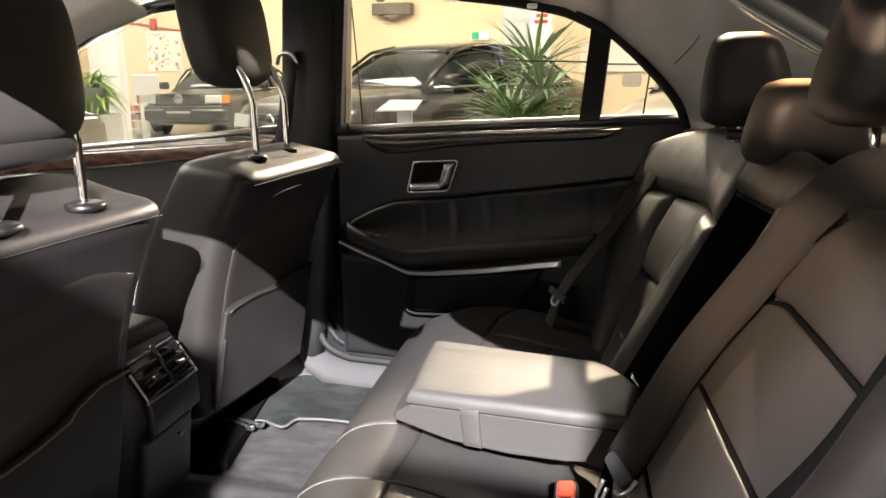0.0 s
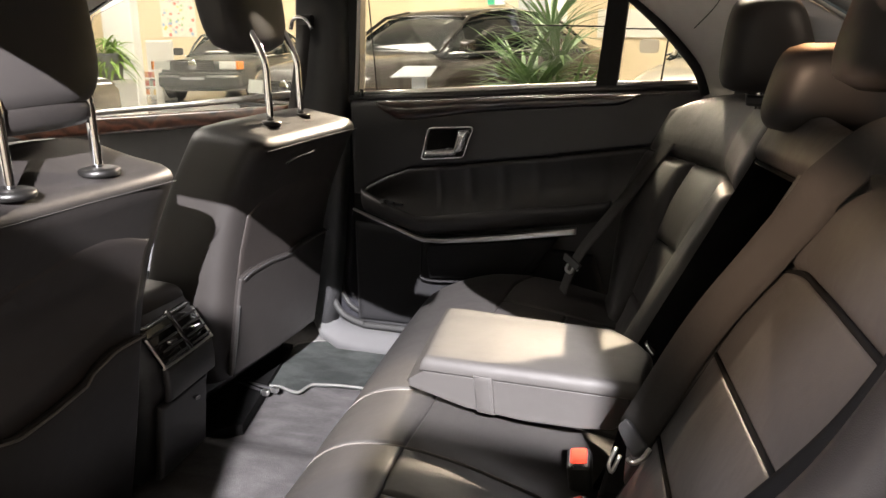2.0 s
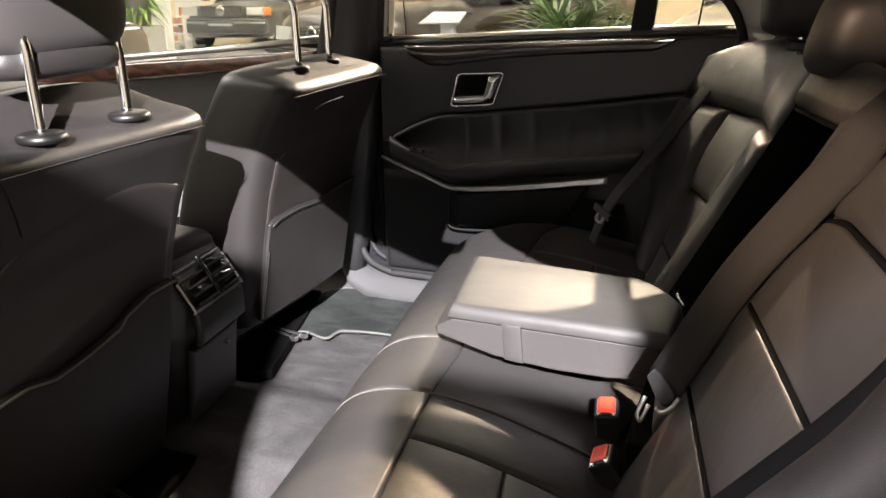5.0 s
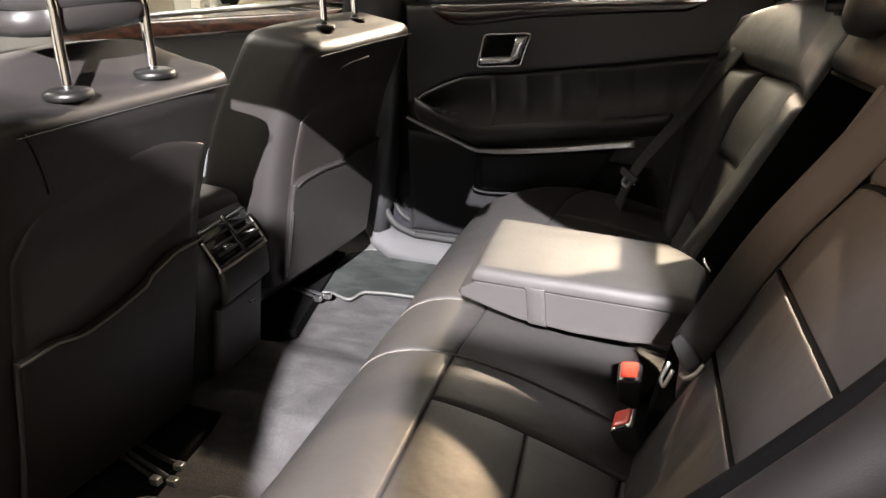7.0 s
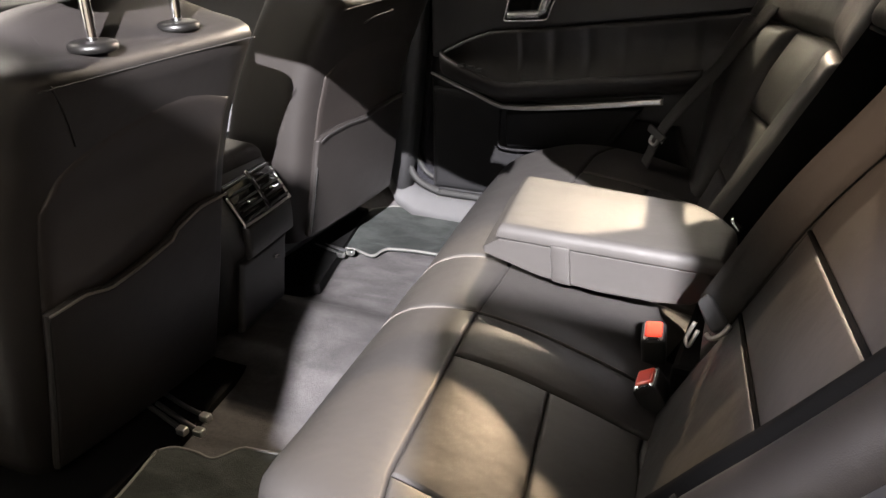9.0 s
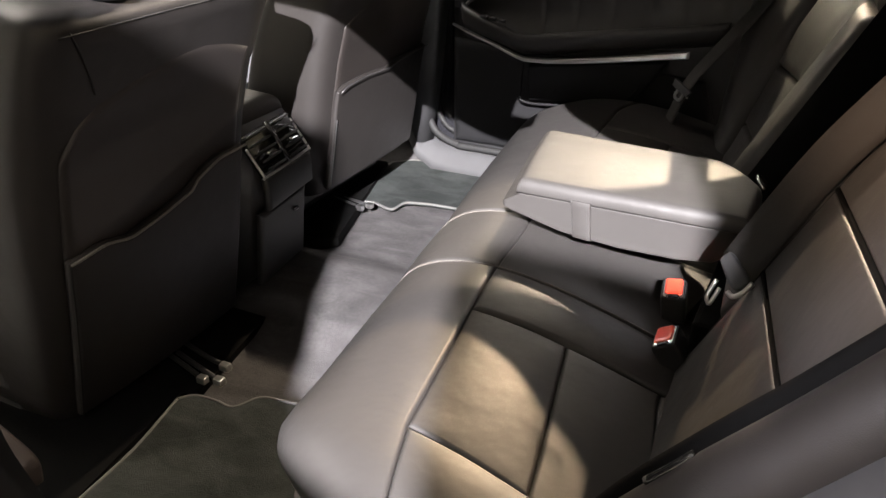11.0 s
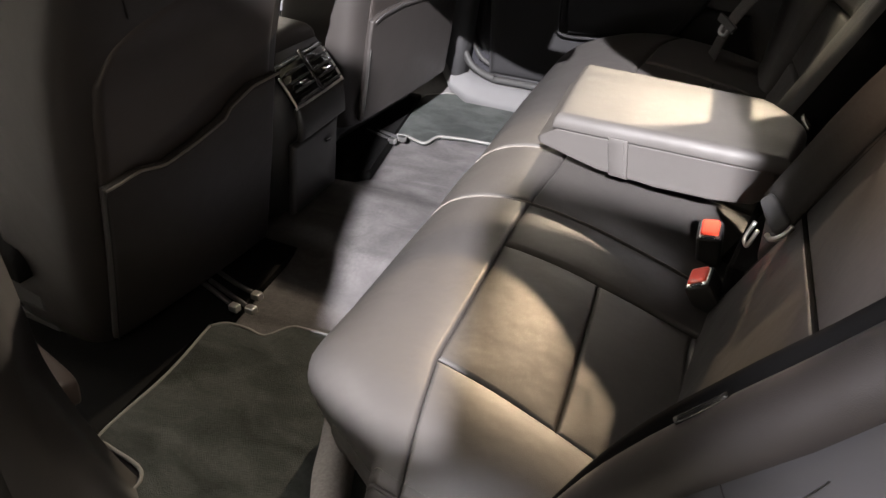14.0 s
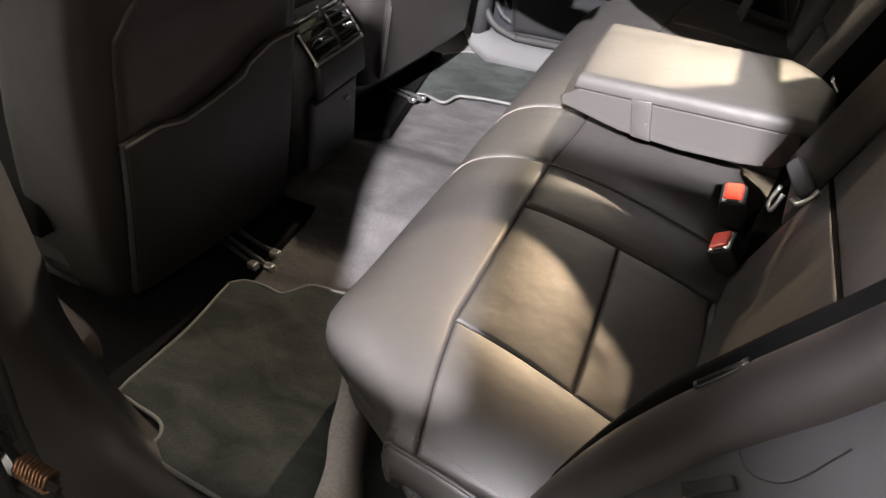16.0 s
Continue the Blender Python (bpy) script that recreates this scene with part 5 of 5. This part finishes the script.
under(belt, tube("tongue_bar", smooth_line([(0.8330, -0.2975, 0.6880), (0.8400, -0.3040, 0.6868), (0.8510, -0.3050, 0.6955), (0.8590, -0.3030, 0.7090)], 5), 0.0032, SATIN, None, "rounded steel edge"))
under(belt, tube("tongue_plate", smooth_line([(0.8170, -0.2840, 0.6940), (0.8098, -0.2898, 0.6733), (0.8120, -0.2945, 0.6668), (0.8155, -0.2960, 0.6680), (0.8225, -0.2906, 0.6870)], 5), 0.0026, SATIN, None, "steel tongue loop"))
belt2 = thing("seat_belt", "dark webbing belt beside the far rear door", "seat belt", (0.7, 0.6, 0.6))
ribbon("webbing", smooth_line([(0.835, 0.57, 1.02), (0.772, 0.58, 0.929), (0.714, 0.58, 0.844), (0.66, 0.58, 0.77), (0.606, 0.58, 0.69), (0.572, 0.585, 0.60), (0.556, 0.59, 0.555)], 5), 0.046, (-0.75, -0.45, 0.35), WEB, belt2)
tongue(belt2, (0.600, 0.572, 0.686), (-0.42, 0.05, -0.9), (0.75, -0.55, -0.35), 0.046)


def buckle(at, turn, label):
    t = thing("belt_buckle", label, "belt buckle", at, group="belt buckles")
    m = pose(*at, *turn)
    for name, lo, hi, mat, lab in (("housing", (-0.017, -0.021, -0.05), (0.017, 0.021, 0.0), PLASTIC, ""), ("stalk", (-0.013, -0.012, -0.11), (0.013, 0.010, -0.048), PLASTIC, "webbing covered stalk"), ("red_button", (-0.0125, -0.0155, -0.004), (0.0125, 0.0175, 0.005), RED, "red release button"), ("slot", (-0.010, -0.019, -0.003), (0.010, -0.0165, 0.002), GLOSS_BLACK, ""), ("rim", (-0.0145, -0.0195, -0.006), (0.0145, 0.0195, 0.0015), SATIN, "bright metal rim")):
        o = box(name, lo, hi, mat, None, lab, bevel=0.004)
        o.matrix_world = m
        bpy.context.view_layer.update()
        o.parent = t
        o.matrix_parent_inverse = t.matrix_world.inverted()
    return t


buckle((0.751, -0.168, 0.605), (12, -6, 8), "black belt buckle with red button and bright rim beside the armrest")
buckle((0.765, -0.278, 0.594), (6, -30, 0), "black belt buckle with a red button between the seats")

for ob in list(bpy.data.objects):
    if ob.name.split(".")[0] == "pane":
        ob.visible_shadow = False

# ---- near rear door, standing open in front of the camera's side ----
open_door = thing("car_door", "open rear car door in black paint with its window up", "car door", (-0.08, -0.83, 0.30))
dm = pose(-0.08, -0.83, 0, 0, 0, -64)


def on_door(ob):
    ob.matrix_world = dm
    bpy.context.view_layer.update()
    ob.parent = open_door
    ob.matrix_parent_inverse = open_door.matrix_world.inverted()
    return ob


on_door(slab("door_skin", [(0, 0.30), (0.72, 0.30), (0.88, 0.70), (0.96, 1.06), (0.0, 1.0)], "y", -0.06, 0.06, PAINT, bevel=0.012))
arch = [(0.0, 1.0), (0.03, 1.33), (0.25, 1.39), (0.50, 1.37), (0.68, 1.29), (0.85, 1.16), (0.95, 1.05)]
on_door(tube("window_frame", smooth_line([(x, 0, z) for x, z in arch], 4), 0.022, RUBBER))
on_door(tube("divider_bar", [(0.66, 0, 1.04), (0.69, 0, 1.28)], 0.018, RUBBER))

# ---- showroom ----
GROUND = -0.10
room = box("ground", (-40, -14, GROUND - 0.1), (22, 16, GROUND), TILE, bevel=0)
tagged(room, "glossy grey tiled showroom floor", "floor", kind="structure")
wall_n = box("wall_north", (-40, 16.0, GROUND), (22, 16.3, 4.5), WALL, bevel=0)
tagged(wall_n, "warm cream painted showroom wall", "wall", kind="structure")
# unseen panels with a slit, added to cut the neutral spot's light into shape
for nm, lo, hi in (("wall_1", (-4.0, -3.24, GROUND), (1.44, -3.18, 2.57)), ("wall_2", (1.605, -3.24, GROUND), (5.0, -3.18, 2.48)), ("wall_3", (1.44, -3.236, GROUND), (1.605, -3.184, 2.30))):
    tagged(box(nm, lo, hi, WHITE, bevel=0.004), "plain white unseen panel added to shape the spot light", "wall", kind="structure")
for nm, lo, hi in (("wall_west", (-40.3, -14, GROUND), (-40, 16.3, 4.5)), ("wall_east", (22, -14, GROUND), (22.3, 16.3, 4.5)), ("wall_south", (-40, -14.3, GROUND), (22, -14, 4.5))):
    tagged(box(nm, lo, hi, WALL_PALE, bevel=0), "pale cream painted showroom wall", "wall", kind="structure")
tagged(box("ceiling_slab", (-40, -14, 4.5), (22, 16.3, 4.7), WHITE, bevel=0), "white showroom ceiling", "ceiling", kind="structure")
tagged(box("column_1", (-8.0, 8.80, GROUND), (-7.46, 8.98, 4.5), WHITE, bevel=0.02), "square white showroom column", "column", kind="structure")
tagged(box("column_2", (-2.80, 13.0, GROUND), (-2.12, 13.6, 4.5), GREY_PAINT, bevel=0.02), "square grey showroom column", "column", kind="structure")
tagged(box("wall_band", (-1.9, 15.9, 0.95), (4.0, 16.0, 1.5), WHITE, bevel=0.01), "white painted band on the cream wall", "wall band", kind="structure")


def wall_sheet(name, label, category, x0, x1, z0, z1, mat, rim=None, y=15.985):
    t = thing(name, label, category, ((x0 + x1) / 2, y, z0))
    if rim:
        under(t, box("frame", (x0 - 0.03, y - 0.02, z0 - 0.03), (x1 + 0.03, y + 0.012, z1 + 0.03), rim, bevel=0.005))
    under(t, box("sheet", (x0, y - 0.026, z0), (x1, y - 0.0215, z1), mat, bevel=0))
    return t


PAPER = material("poster_paper", (0.85, 0.80, 0.72), 0.7, var=0.1, scale=8, bump=0)
poster = wall_sheet("wall_map", "pale wall map with scattered coloured patches", "poster", -12.55, -11.55, 1.0, 1.95, PAPER)
rnd = random.Random(4)
for k in range(46):
    px, pz, r = rnd.uniform(-12.5, -11.62), rnd.uniform(1.05, 1.9), rnd.uniform(0.02, 0.05)
    col = rnd.choice([(0.75, 0.25, 0.2), (0.85, 0.7, 0.2), (0.35, 0.5, 0.7), (0.4, 0.6, 0.35), (0.8, 0.55, 0.6)])
    under(poster, slab("patch", [(px + r * a, pz + r * b) for a, b in oval(7, 1, rnd.uniform(0.6, 1.2), 2)], "y", 15.953, 15.957, material("ink_patch", col, 0.7, bump=0, var=0.0)))
ribbon_red = thing("ribbon", "red ribbon strung along the wall", "ribbon", (-12.0, 15.95, 1.95))
under(ribbon_red, curved_plate("band", [[(x, 15.93, z), (x, 15.93, z + 0.05)] for x, z in ((-13.0, 2.12), (-12.6, 2.10), (-12.3, 2.03), (-11.9, 1.97), (-11.3, 1.90))], material("red_ribbon", (0.6, 0.08, 0.06), 0.6, bump=0), thick=0.01))
under(ribbon_red, box("bow", (-12.38, 15.90, 1.98), (-12.18, 15.95, 2.25), material("red_bow", (0.5, 0.05, 0.04), 0.6, bump=0), bevel=0.03))
exit_sign = thing("exit_sign", "green and white lit emergency exit sign", "sign", (-4.04, 15.98, 1.62))
under(exit_sign, box("housing", (-4.24, 15.93, 1.61), (-3.84, 16.0, 1.80), WHITE, bevel=0.01))
under(exit_sign, box("green_field", (-4.22, 15.92, 1.63), (-4.07, 15.93, 1.78), glowing("sign_green", (0.05, 0.40, 0.22), 0.4), bevel=0))
under(exit_sign, box("white_field", (-4.05, 15.92, 1.63), (-3.86, 15.93, 1.78), glowing("sign_white", (0.75, 0.85, 0.75), 0.5), bevel=0))
board = wall_sheet("notice_board", "white notice board in a grey frame", "board", -4.46, -3.62, 0.4, 1.53, WHITE, GREY_PAINT)
lampw = thing("wall_lamp", "dark metal wall lamp with a stepped shade", "lamp", (-6.0, 15.9, 2.05))
under(lampw, box("plate", (-6.45, 15.75, 2.17), (-5.55, 16.0, 2.42), material("bronze_metal", (0.16, 0.14, 0.12), 0.5, 0.6), bevel=0.02))
under(lampw, loft("shade", [[(-6.0 + a * r, 15.86 + b * 0.1, z) for a, b in oval(20, 1, 1, 2)] for r, z in ((0.30, 2.19), (0.26, 2.12), (0.12, 2.07), (0.05, 2.04))], material("bronze_shade", (0.2, 0.17, 0.13), 0.4, 0.6)))
sign_red = wall_sheet("panel_sign", "white panel with red lettering bars on the column", "sign", -2.28, -1.93, 1.2, 2.3, WHITE, None, 12.99)
for k in range(2):
    under(sign_red, box("red_bar", (-2.22 + 0.03 * k, 12.955, 1.80 + 0.10 * k), (-1.99, 12.962, 1.86 + 0.10 * k), RED, bevel=0))


# ---- plants ----
def leaf(bm, root, direction, length, width, droop, seg=6):
    d = Vector(direction).normalized()
    side = d.cross(Vector((0, 0, 1)))
    side = side.normalized() if side.length > 0.05 else Vector((1, 0, 0))
    prev = None
    for k in range(seg + 1):
        t = k / seg
        c = Vector(root) + d * length * t - Vector((0, 0, 1)) * droop * length * t * t
        w = width * (math.sin(math.pi * min(1, 0.15 + 0.85 * t)) * 0.9 + 0.1) * (1 - t ** 6)
        a, m, b = bm.verts.new(c - side * w), bm.verts.new(c - Vector((0, 0, w * 0.35))), bm.verts.new(c + side * w)
        if prev:
            bm.faces.new((prev[0], prev[1], m, a))
            bm.faces.new((prev[1], prev[2], b, m))
        prev = (a, m, b)


GREEN = material("palm_leaf", (0.12, 0.22, 0.06), 0.45, var=0.4, scale=12, bump=0.1)
GREEN_LIGHT = material("spider_leaf", (0.22, 0.38, 0.05), 0.5, var=0.4, scale=12, bump=0.1)
POT = material("grey_pot", (0.2, 0.2, 0.2), 0.5)


def plant(name, label, at, crown_z, n, length, width, mat, spread, droop, stem=0.012, seed=1):
    t = thing(name, label, "plant", at)
    x, y, z = at
    under(t, loft("pot", [[(x + a * r, y + b * r, z + h) for a, b in oval(24, 1, 1, 2)] for r, h in ((0.13, 0.0), (0.15, 0.05), (0.18, 0.30), (0.19, 0.32), (0.17, 0.32), (0.16, 0.28))], POT))
    r = random.Random(seed)
    tops = [(0, 0, crown_z)] + [(r.uniform(-0.12, 0.12) * spread, r.uniform(-0.1, 0.1), crown_z - r.uniform(0.1, 0.45) * spread) for _ in range(5)]
    for tx, ty, tz in tops:
        under(t, tube("stem", smooth_line([(x + tx * 0.2, y + ty * 0.2, z + 0.28), (x + tx * 0.8, y + ty, (z + 0.28 + tz) / 2), (x + tx, y + ty, tz)], 4), stem, GREEN, None, "", 6))
    for k in range(n):
        tx, ty, tz = tops[k % len(tops)]
        a = r.uniform(0, 2 * math.pi)
        up = r.uniform(-0.15, 1.5)
        bm = bmesh.new()
        leaf(bm, (x + tx, y + ty, tz - r.uniform(0, 0.12)), (math.cos(a), math.sin(a), up), length * r.uniform(0.65, 1.15), width * r.uniform(0.7, 1.2), droop * r.uniform(0.5, 1.3))
        under(t, part("leaf", bm, mat))
    return t


plant("palm_plant", "potted palm with long narrow dark green leaves", (-0.33, 4.5, GROUND), 1.20, 280, 0.62, 0.014, GREEN, 1.7, 0.28, seed=3)
stand = box("plant_stand", (-6.55, 6.80, GROUND), (-6.15, 7.22, 0.60), WHITE, bevel=0.015)
tagged(stand, "white box stand under the green plant", "plant stand")
plant("spider_plant", "potted plant with bright green arching leaves on a white stand", (-6.35, 7.0, 0.60), 1.08, 150, 0.40, 0.018, GREEN_LIGHT, 0.6, 0.75, 0.008, 5)

# brochure rack and white partition by the wall
part_w = box("partition", (-9.55, 11.6, GROUND), (-8.95, 11.65, 1.0), WHITE, bevel=0.03)
tagged(part_w, "low white partition panel beside the rack", "partition")
rack = thing("brochure_rack", "white rack filled with small coloured brochures", "rack", (-8.9, 10.9, GROUND))
for k in range(3):
    under(rack, box("shelf", (-9.35, 10.8, GROUND + 0.15 + 0.15 * k), (-8.75, 11.0, GROUND + 0.17 + 0.15 * k), WHITE, bevel=0.004))
    for j in range(7):
        col = rnd.choice([(0.7, 0.3, 0.15), (0.8, 0.6, 0.25), (0.5, 0.15, 0.12), (0.3, 0.35, 0.3), (0.75, 0.7, 0.6)])
        under(rack, box("brochure", (-9.33 + 0.082 * j, 10.84, GROUND + 0.172 + 0.15 * k), (-9.27 + 0.082 * j, 10.9, GROUND + 0.27 + 0.15 * k), material("brochure_print", col, 0.6, bump=0), bevel=0.003))
for sx in (-9.36, -8.76):
    under(rack, box("upright", (sx, 10.8, GROUND), (sx + 0.02, 11.0, GROUND + 0.62), WHITE, bevel=0.003))


# ---- parked cars ----
TYRE = material("tyre_rubber", (0.015, 0.015, 0.015), 0.8, bump=0.3)
ALLOY = material("alloy_rim", (0.5, 0.5, 0.52), 0.3, 0.9, bump=0)
LAMP_GLASS = material("headlamp_glass", (0.55, 0.56, 0.52), 0.1, 0, coat=1.0, bump=0.2, bump_scale=80)
AMBER = material("amber_lens", (0.85, 0.25, 0.03), 0.15, coat=1.0, bump=0)
CAR_GLASS = material("car_glass", (0.012, 0.014, 0.014), 0.08, spec=0.35, coat=0.2, bump=0)


def parked_car(label, at, yaw, paint, length=4.8, width=1.8, roof=1.45, boxy=0.0, amber=False, glass_mat=None):
    """A saloon, its nose along -x before the turn: body and glasshouse lofts, wheels, lamps, grille, plate, mirrors."""
    t = thing("parked_car", label, "car", at, group="cars in the showroom")
    m = pose(at[0], at[1], at[2], 0, 0, yaw)

    def on(ob):
        ob.matrix_world = m
        bpy.context.view_layer.update()
        ob.parent = t
        ob.matrix_parent_inverse = t.matrix_world.inverted()
        return ob

    h, w = length / 2, width / 2
    hood = 0.66 * roof if not boxy else 0.62 * roof
    prof = [(-h, 0.50, 0.34, 0.80), (-h + 0.03, 0.70 + 0.03 * boxy, 0.26, 0.90), (-h + 0.15, hood - 0.10 * (1 - boxy), 0.22, 0.96), (-h + 0.5, hood - 0.03, 0.20, 1.0), (-h + 1.15, hood + 0.03, 0.20, 1.0), (-0.55, hood + 0.06, 0.20, 1.0), (0.9, hood + 0.08, 0.20, 1.0), (1.5, hood + 0.09, 0.20, 1.0), (h - 0.3, hood + 0.07, 0.22, 0.97), (h - 0.04, hood - 0.02, 0.28, 0.90), (h, 0.60, 0.36, 0.82)]
    rings = []
    for x, top, low, f in prof:
        c, hh = (top + low) / 2, (top - low) / 2
        rings.append([(x, a * w * f * (1 - 0.07 * max(0, b) / 1), c + b * hh) for a, b in oval(36, 1, 1, 4.5)])
    on(loft("body", rings, paint))
    base = hood + 0.02
    cab = [(-0.95, base, 0.80), (-0.72, base + (roof - base) * 0.42, 0.78), (-0.42, base + (roof - base) * 0.80, 0.74), (-0.05, roof - 0.03, 0.70), (0.35, roof, 0.69), (0.85, roof - 0.03, 0.70), (1.30, base + (roof - base) * 0.68, 0.73), (1.65, base + (roof - base) * 0.28, 0.77), (1.85, base, 0.80)]
    k = length / 4.8
    rings = []
    for x, top, f in cab:
        rings.append([(x * k, y * w * f0, z) for y, z, f0 in ((-1, base - 0.05, 0.90), (-1, base + (top - base) * 0.5, (0.90 + f) / 2), (-0.96, top - (top - base) * 0.06, f), (-0.6, top + 0.0, f), (0, top + 0.012, f), (0.6, top, f), (0.96, top - (top - base) * 0.06, f), (1, base + (top - base) * 0.5, (0.90 + f) / 2), (1, base - 0.05, 0.90))])
    on(loft("glasshouse", rings, glass_mat or CAR_GLASS))
    top_rows = [[(x * k, y * w * f, top + 0.014 - 0.02 * abs(y) ** 3) for y in (-0.98, -0.6, 0, 0.6, 0.98)] for x, top, f in cab[2:7]]
    on(curved_plate("roof_panel", top_rows, paint, thick=0.02))
    for side in (-1, 1):
        for xs_ in (([cab[0], cab[1], cab[2], cab[3]]), ([cab[5], cab[6], cab[7], cab[8]])):
            on(tube("roof_pillar", [(x * k, side * w * (f + (0.90 - f) * 0.15), top) for x, top, f in xs_], 0.022, paint))
        on(tube("window_chrome", [(x * k, side * w * 0.915, base + 0.0) for x in (-0.9, 0, 0.9, 1.7)], 0.012, CHROME))
        on(tube("roof_chrome", [(x * k, side * w * (f + 0.02), top + 0.0) for x, top, f in cab[2:7]], 0.010, CHROME))
        on(tube("roof_pillar", [(0.38 * k, side * w * 0.90, base), (0.42 * k, side * w * 0.72, roof - 0.03)], 0.035, CAR_GLASS))
        for hx in (-0.15, 0.85):
            on(box("door_handle", (hx * k, side * w * 1.0 - 0.015, hood - 0.06), (hx * k + 0.2, side * w * 1.0 + 0.02, hood - 0.03), CHROME, bevel=0.008))
        on(pad("door_mirror", quad((-0.80 * k, side * (w + 0.02), hood + 0.03), (-0.80 * k, side * (w + 0.22), hood + 0.03), (-0.80 * k, side * (w + 0.22), hood + 0.17), (-0.80 * k, side * (w + 0.02), hood + 0.17)), 0.2, 0.14, 0.07, paint, radius=0.05, corner=0.3))
        for wx in (-h + 0.85, h - 1.0):
            r = 0.32
            tyre = [[(wx + a * rr, side * (w - dy), r + b * rr) for a, b in oval(32, 1, 1, 2)] for rr, dy in ((0.21, 0.01), (0.30, 0.005), (0.32, 0.03), (0.32, 0.19), (0.28, 0.21))]
            wheel = on(loft("wheel", tyre, TYRE))
            rim = on(loft("rim", [[(wx + a * rr, side * (w - dy), r + b * rr) for a, b in oval(32, 1, 1, 2)] for rr, dy in ((0.225, 0.03), (0.215, 0.0), (0.19, 0.02), (0.05, 0.005))], ALLOY))
        # front lamps
        on(pad("headlamp", quad((-h - 0.0, side * w * 0.52, 0.60), (-h + 0.03, side * w * 0.86, 0.60), (-h + 0.05, side * w * 0.86, 0.745), (-h + 0.02, side * w * 0.52, 0.745)), 0.3, 0.15, 0.05, LAMP_GLASS, radius=0.02))
        if amber:
            on(pad("indicator", quad((-h + 0.02, side * w * 0.865, 0.60), (-h + 0.12, side * w * 0.965, 0.60), (-h + 0.13, side * w * 0.965, 0.745), (-h + 0.03, side * w * 0.865, 0.745)), 0.14, 0.15, 0.04, AMBER, radius=0.02))
        on(box("fog_lamp", (-h - 0.02, side * w * 0.62 - 0.09, 0.36), (-h + 0.05, side * w * 0.62 + 0.09, 0.43), LAMP_GLASS, bevel=0.015))
    on(box("bumper", (-h - 0.09, -w * 0.93, 0.30), (-h + 0.2, w * 0.93, 0.56), paint, bevel=0.06, seg=3))
    on(box("bumper_strip", (-h - 0.10, -w * 0.92, 0.47), (-h + 0.02, w * 0.92, 0.51), CHROME if amber else PLASTIC, bevel=0.01))
    on(box("grille", (-h - 0.045, -w * 0.42, 0.59), (-h + 0.05, w * 0.42, 0.77), GLOSS_BLACK, bevel=0.02))
    for kk in range(4):
        on(box("grille_bar", (-h - 0.055, -w * 0.40, 0.615 + 0.036 * kk), (-h - 0.04, w * 0.40, 0.625 + 0.036 * kk), PLASTIC, bevel=0.002))
    on(loft("grille_badge", [[(-h - dx, a * r, 0.68 + b * r) for a, b in oval(24, 1, 1, 2)] for r, dx in ((0.085, 0.052), (0.085, 0.066), (0.07, 0.07))], CHROME))
    on(box("number_plate", (-h - 0.105, -0.26, 0.40), (-h - 0.095, 0.26, 0.51), PLASTIC, bevel=0.004))
    on(box("plate_bar", (-h - 0.108, -0.22, 0.435), (-h - 0.104, 0.22, 0.475), GREY_PAINT, bevel=0))
    return t


DARK_PAINT = material("dark_green_paint", (0.010, 0.014, 0.012), 0.3, spec=0.3, coat=0.25, bump=0)
BROWN_PAINT = material("black_brown_paint", (0.022, 0.016, 0.012), 0.25, coat=0.5, bump=0)
SILVER = material("champagne_paint", (0.45, 0.40, 0.32), 0.3, 0.4, coat=1.0, bump=0)
parked_car("dark green older saloon with amber indicators, nose to the car", (-8.56, 13.3, GROUND), 101, DARK_PAINT, 4.5, 1.78, 1.24, 1.0, True)
parked_car("black saloon with chrome window lines, side on", (-2.55, 8.75, GROUND), 66, BROWN_PAINT, 5.0, 1.86, 1.50)
parked_car("pale champagne car behind the quarter window", (1.16, 8.1, GROUND), 80, SILVER, 4.7, 1.8, 1.5)
price = thing("price_stand", "white price card on a broad white post before the black car", "price stand", (-1.5, 4.95, GROUND))
under(price, box("post", (-1.55, 4.93, GROUND), (-1.43, 4.97, 0.84), GREY_PAINT, bevel=0.004))
under(price, pad("card", quad((-1.68, 4.80, 0.82), (-1.38, 4.90, 0.82), (-1.36, 5.02, 0.90), (-1.62, 4.96, 0.90)), 0.3, 0.15, 0.006, GREY_PAINT, radius=0.006))
under(price, box("foot", (-1.65, 4.8, GROUND), (-1.35, 5.1, GROUND + 0.02), SATIN, bevel=0.005))
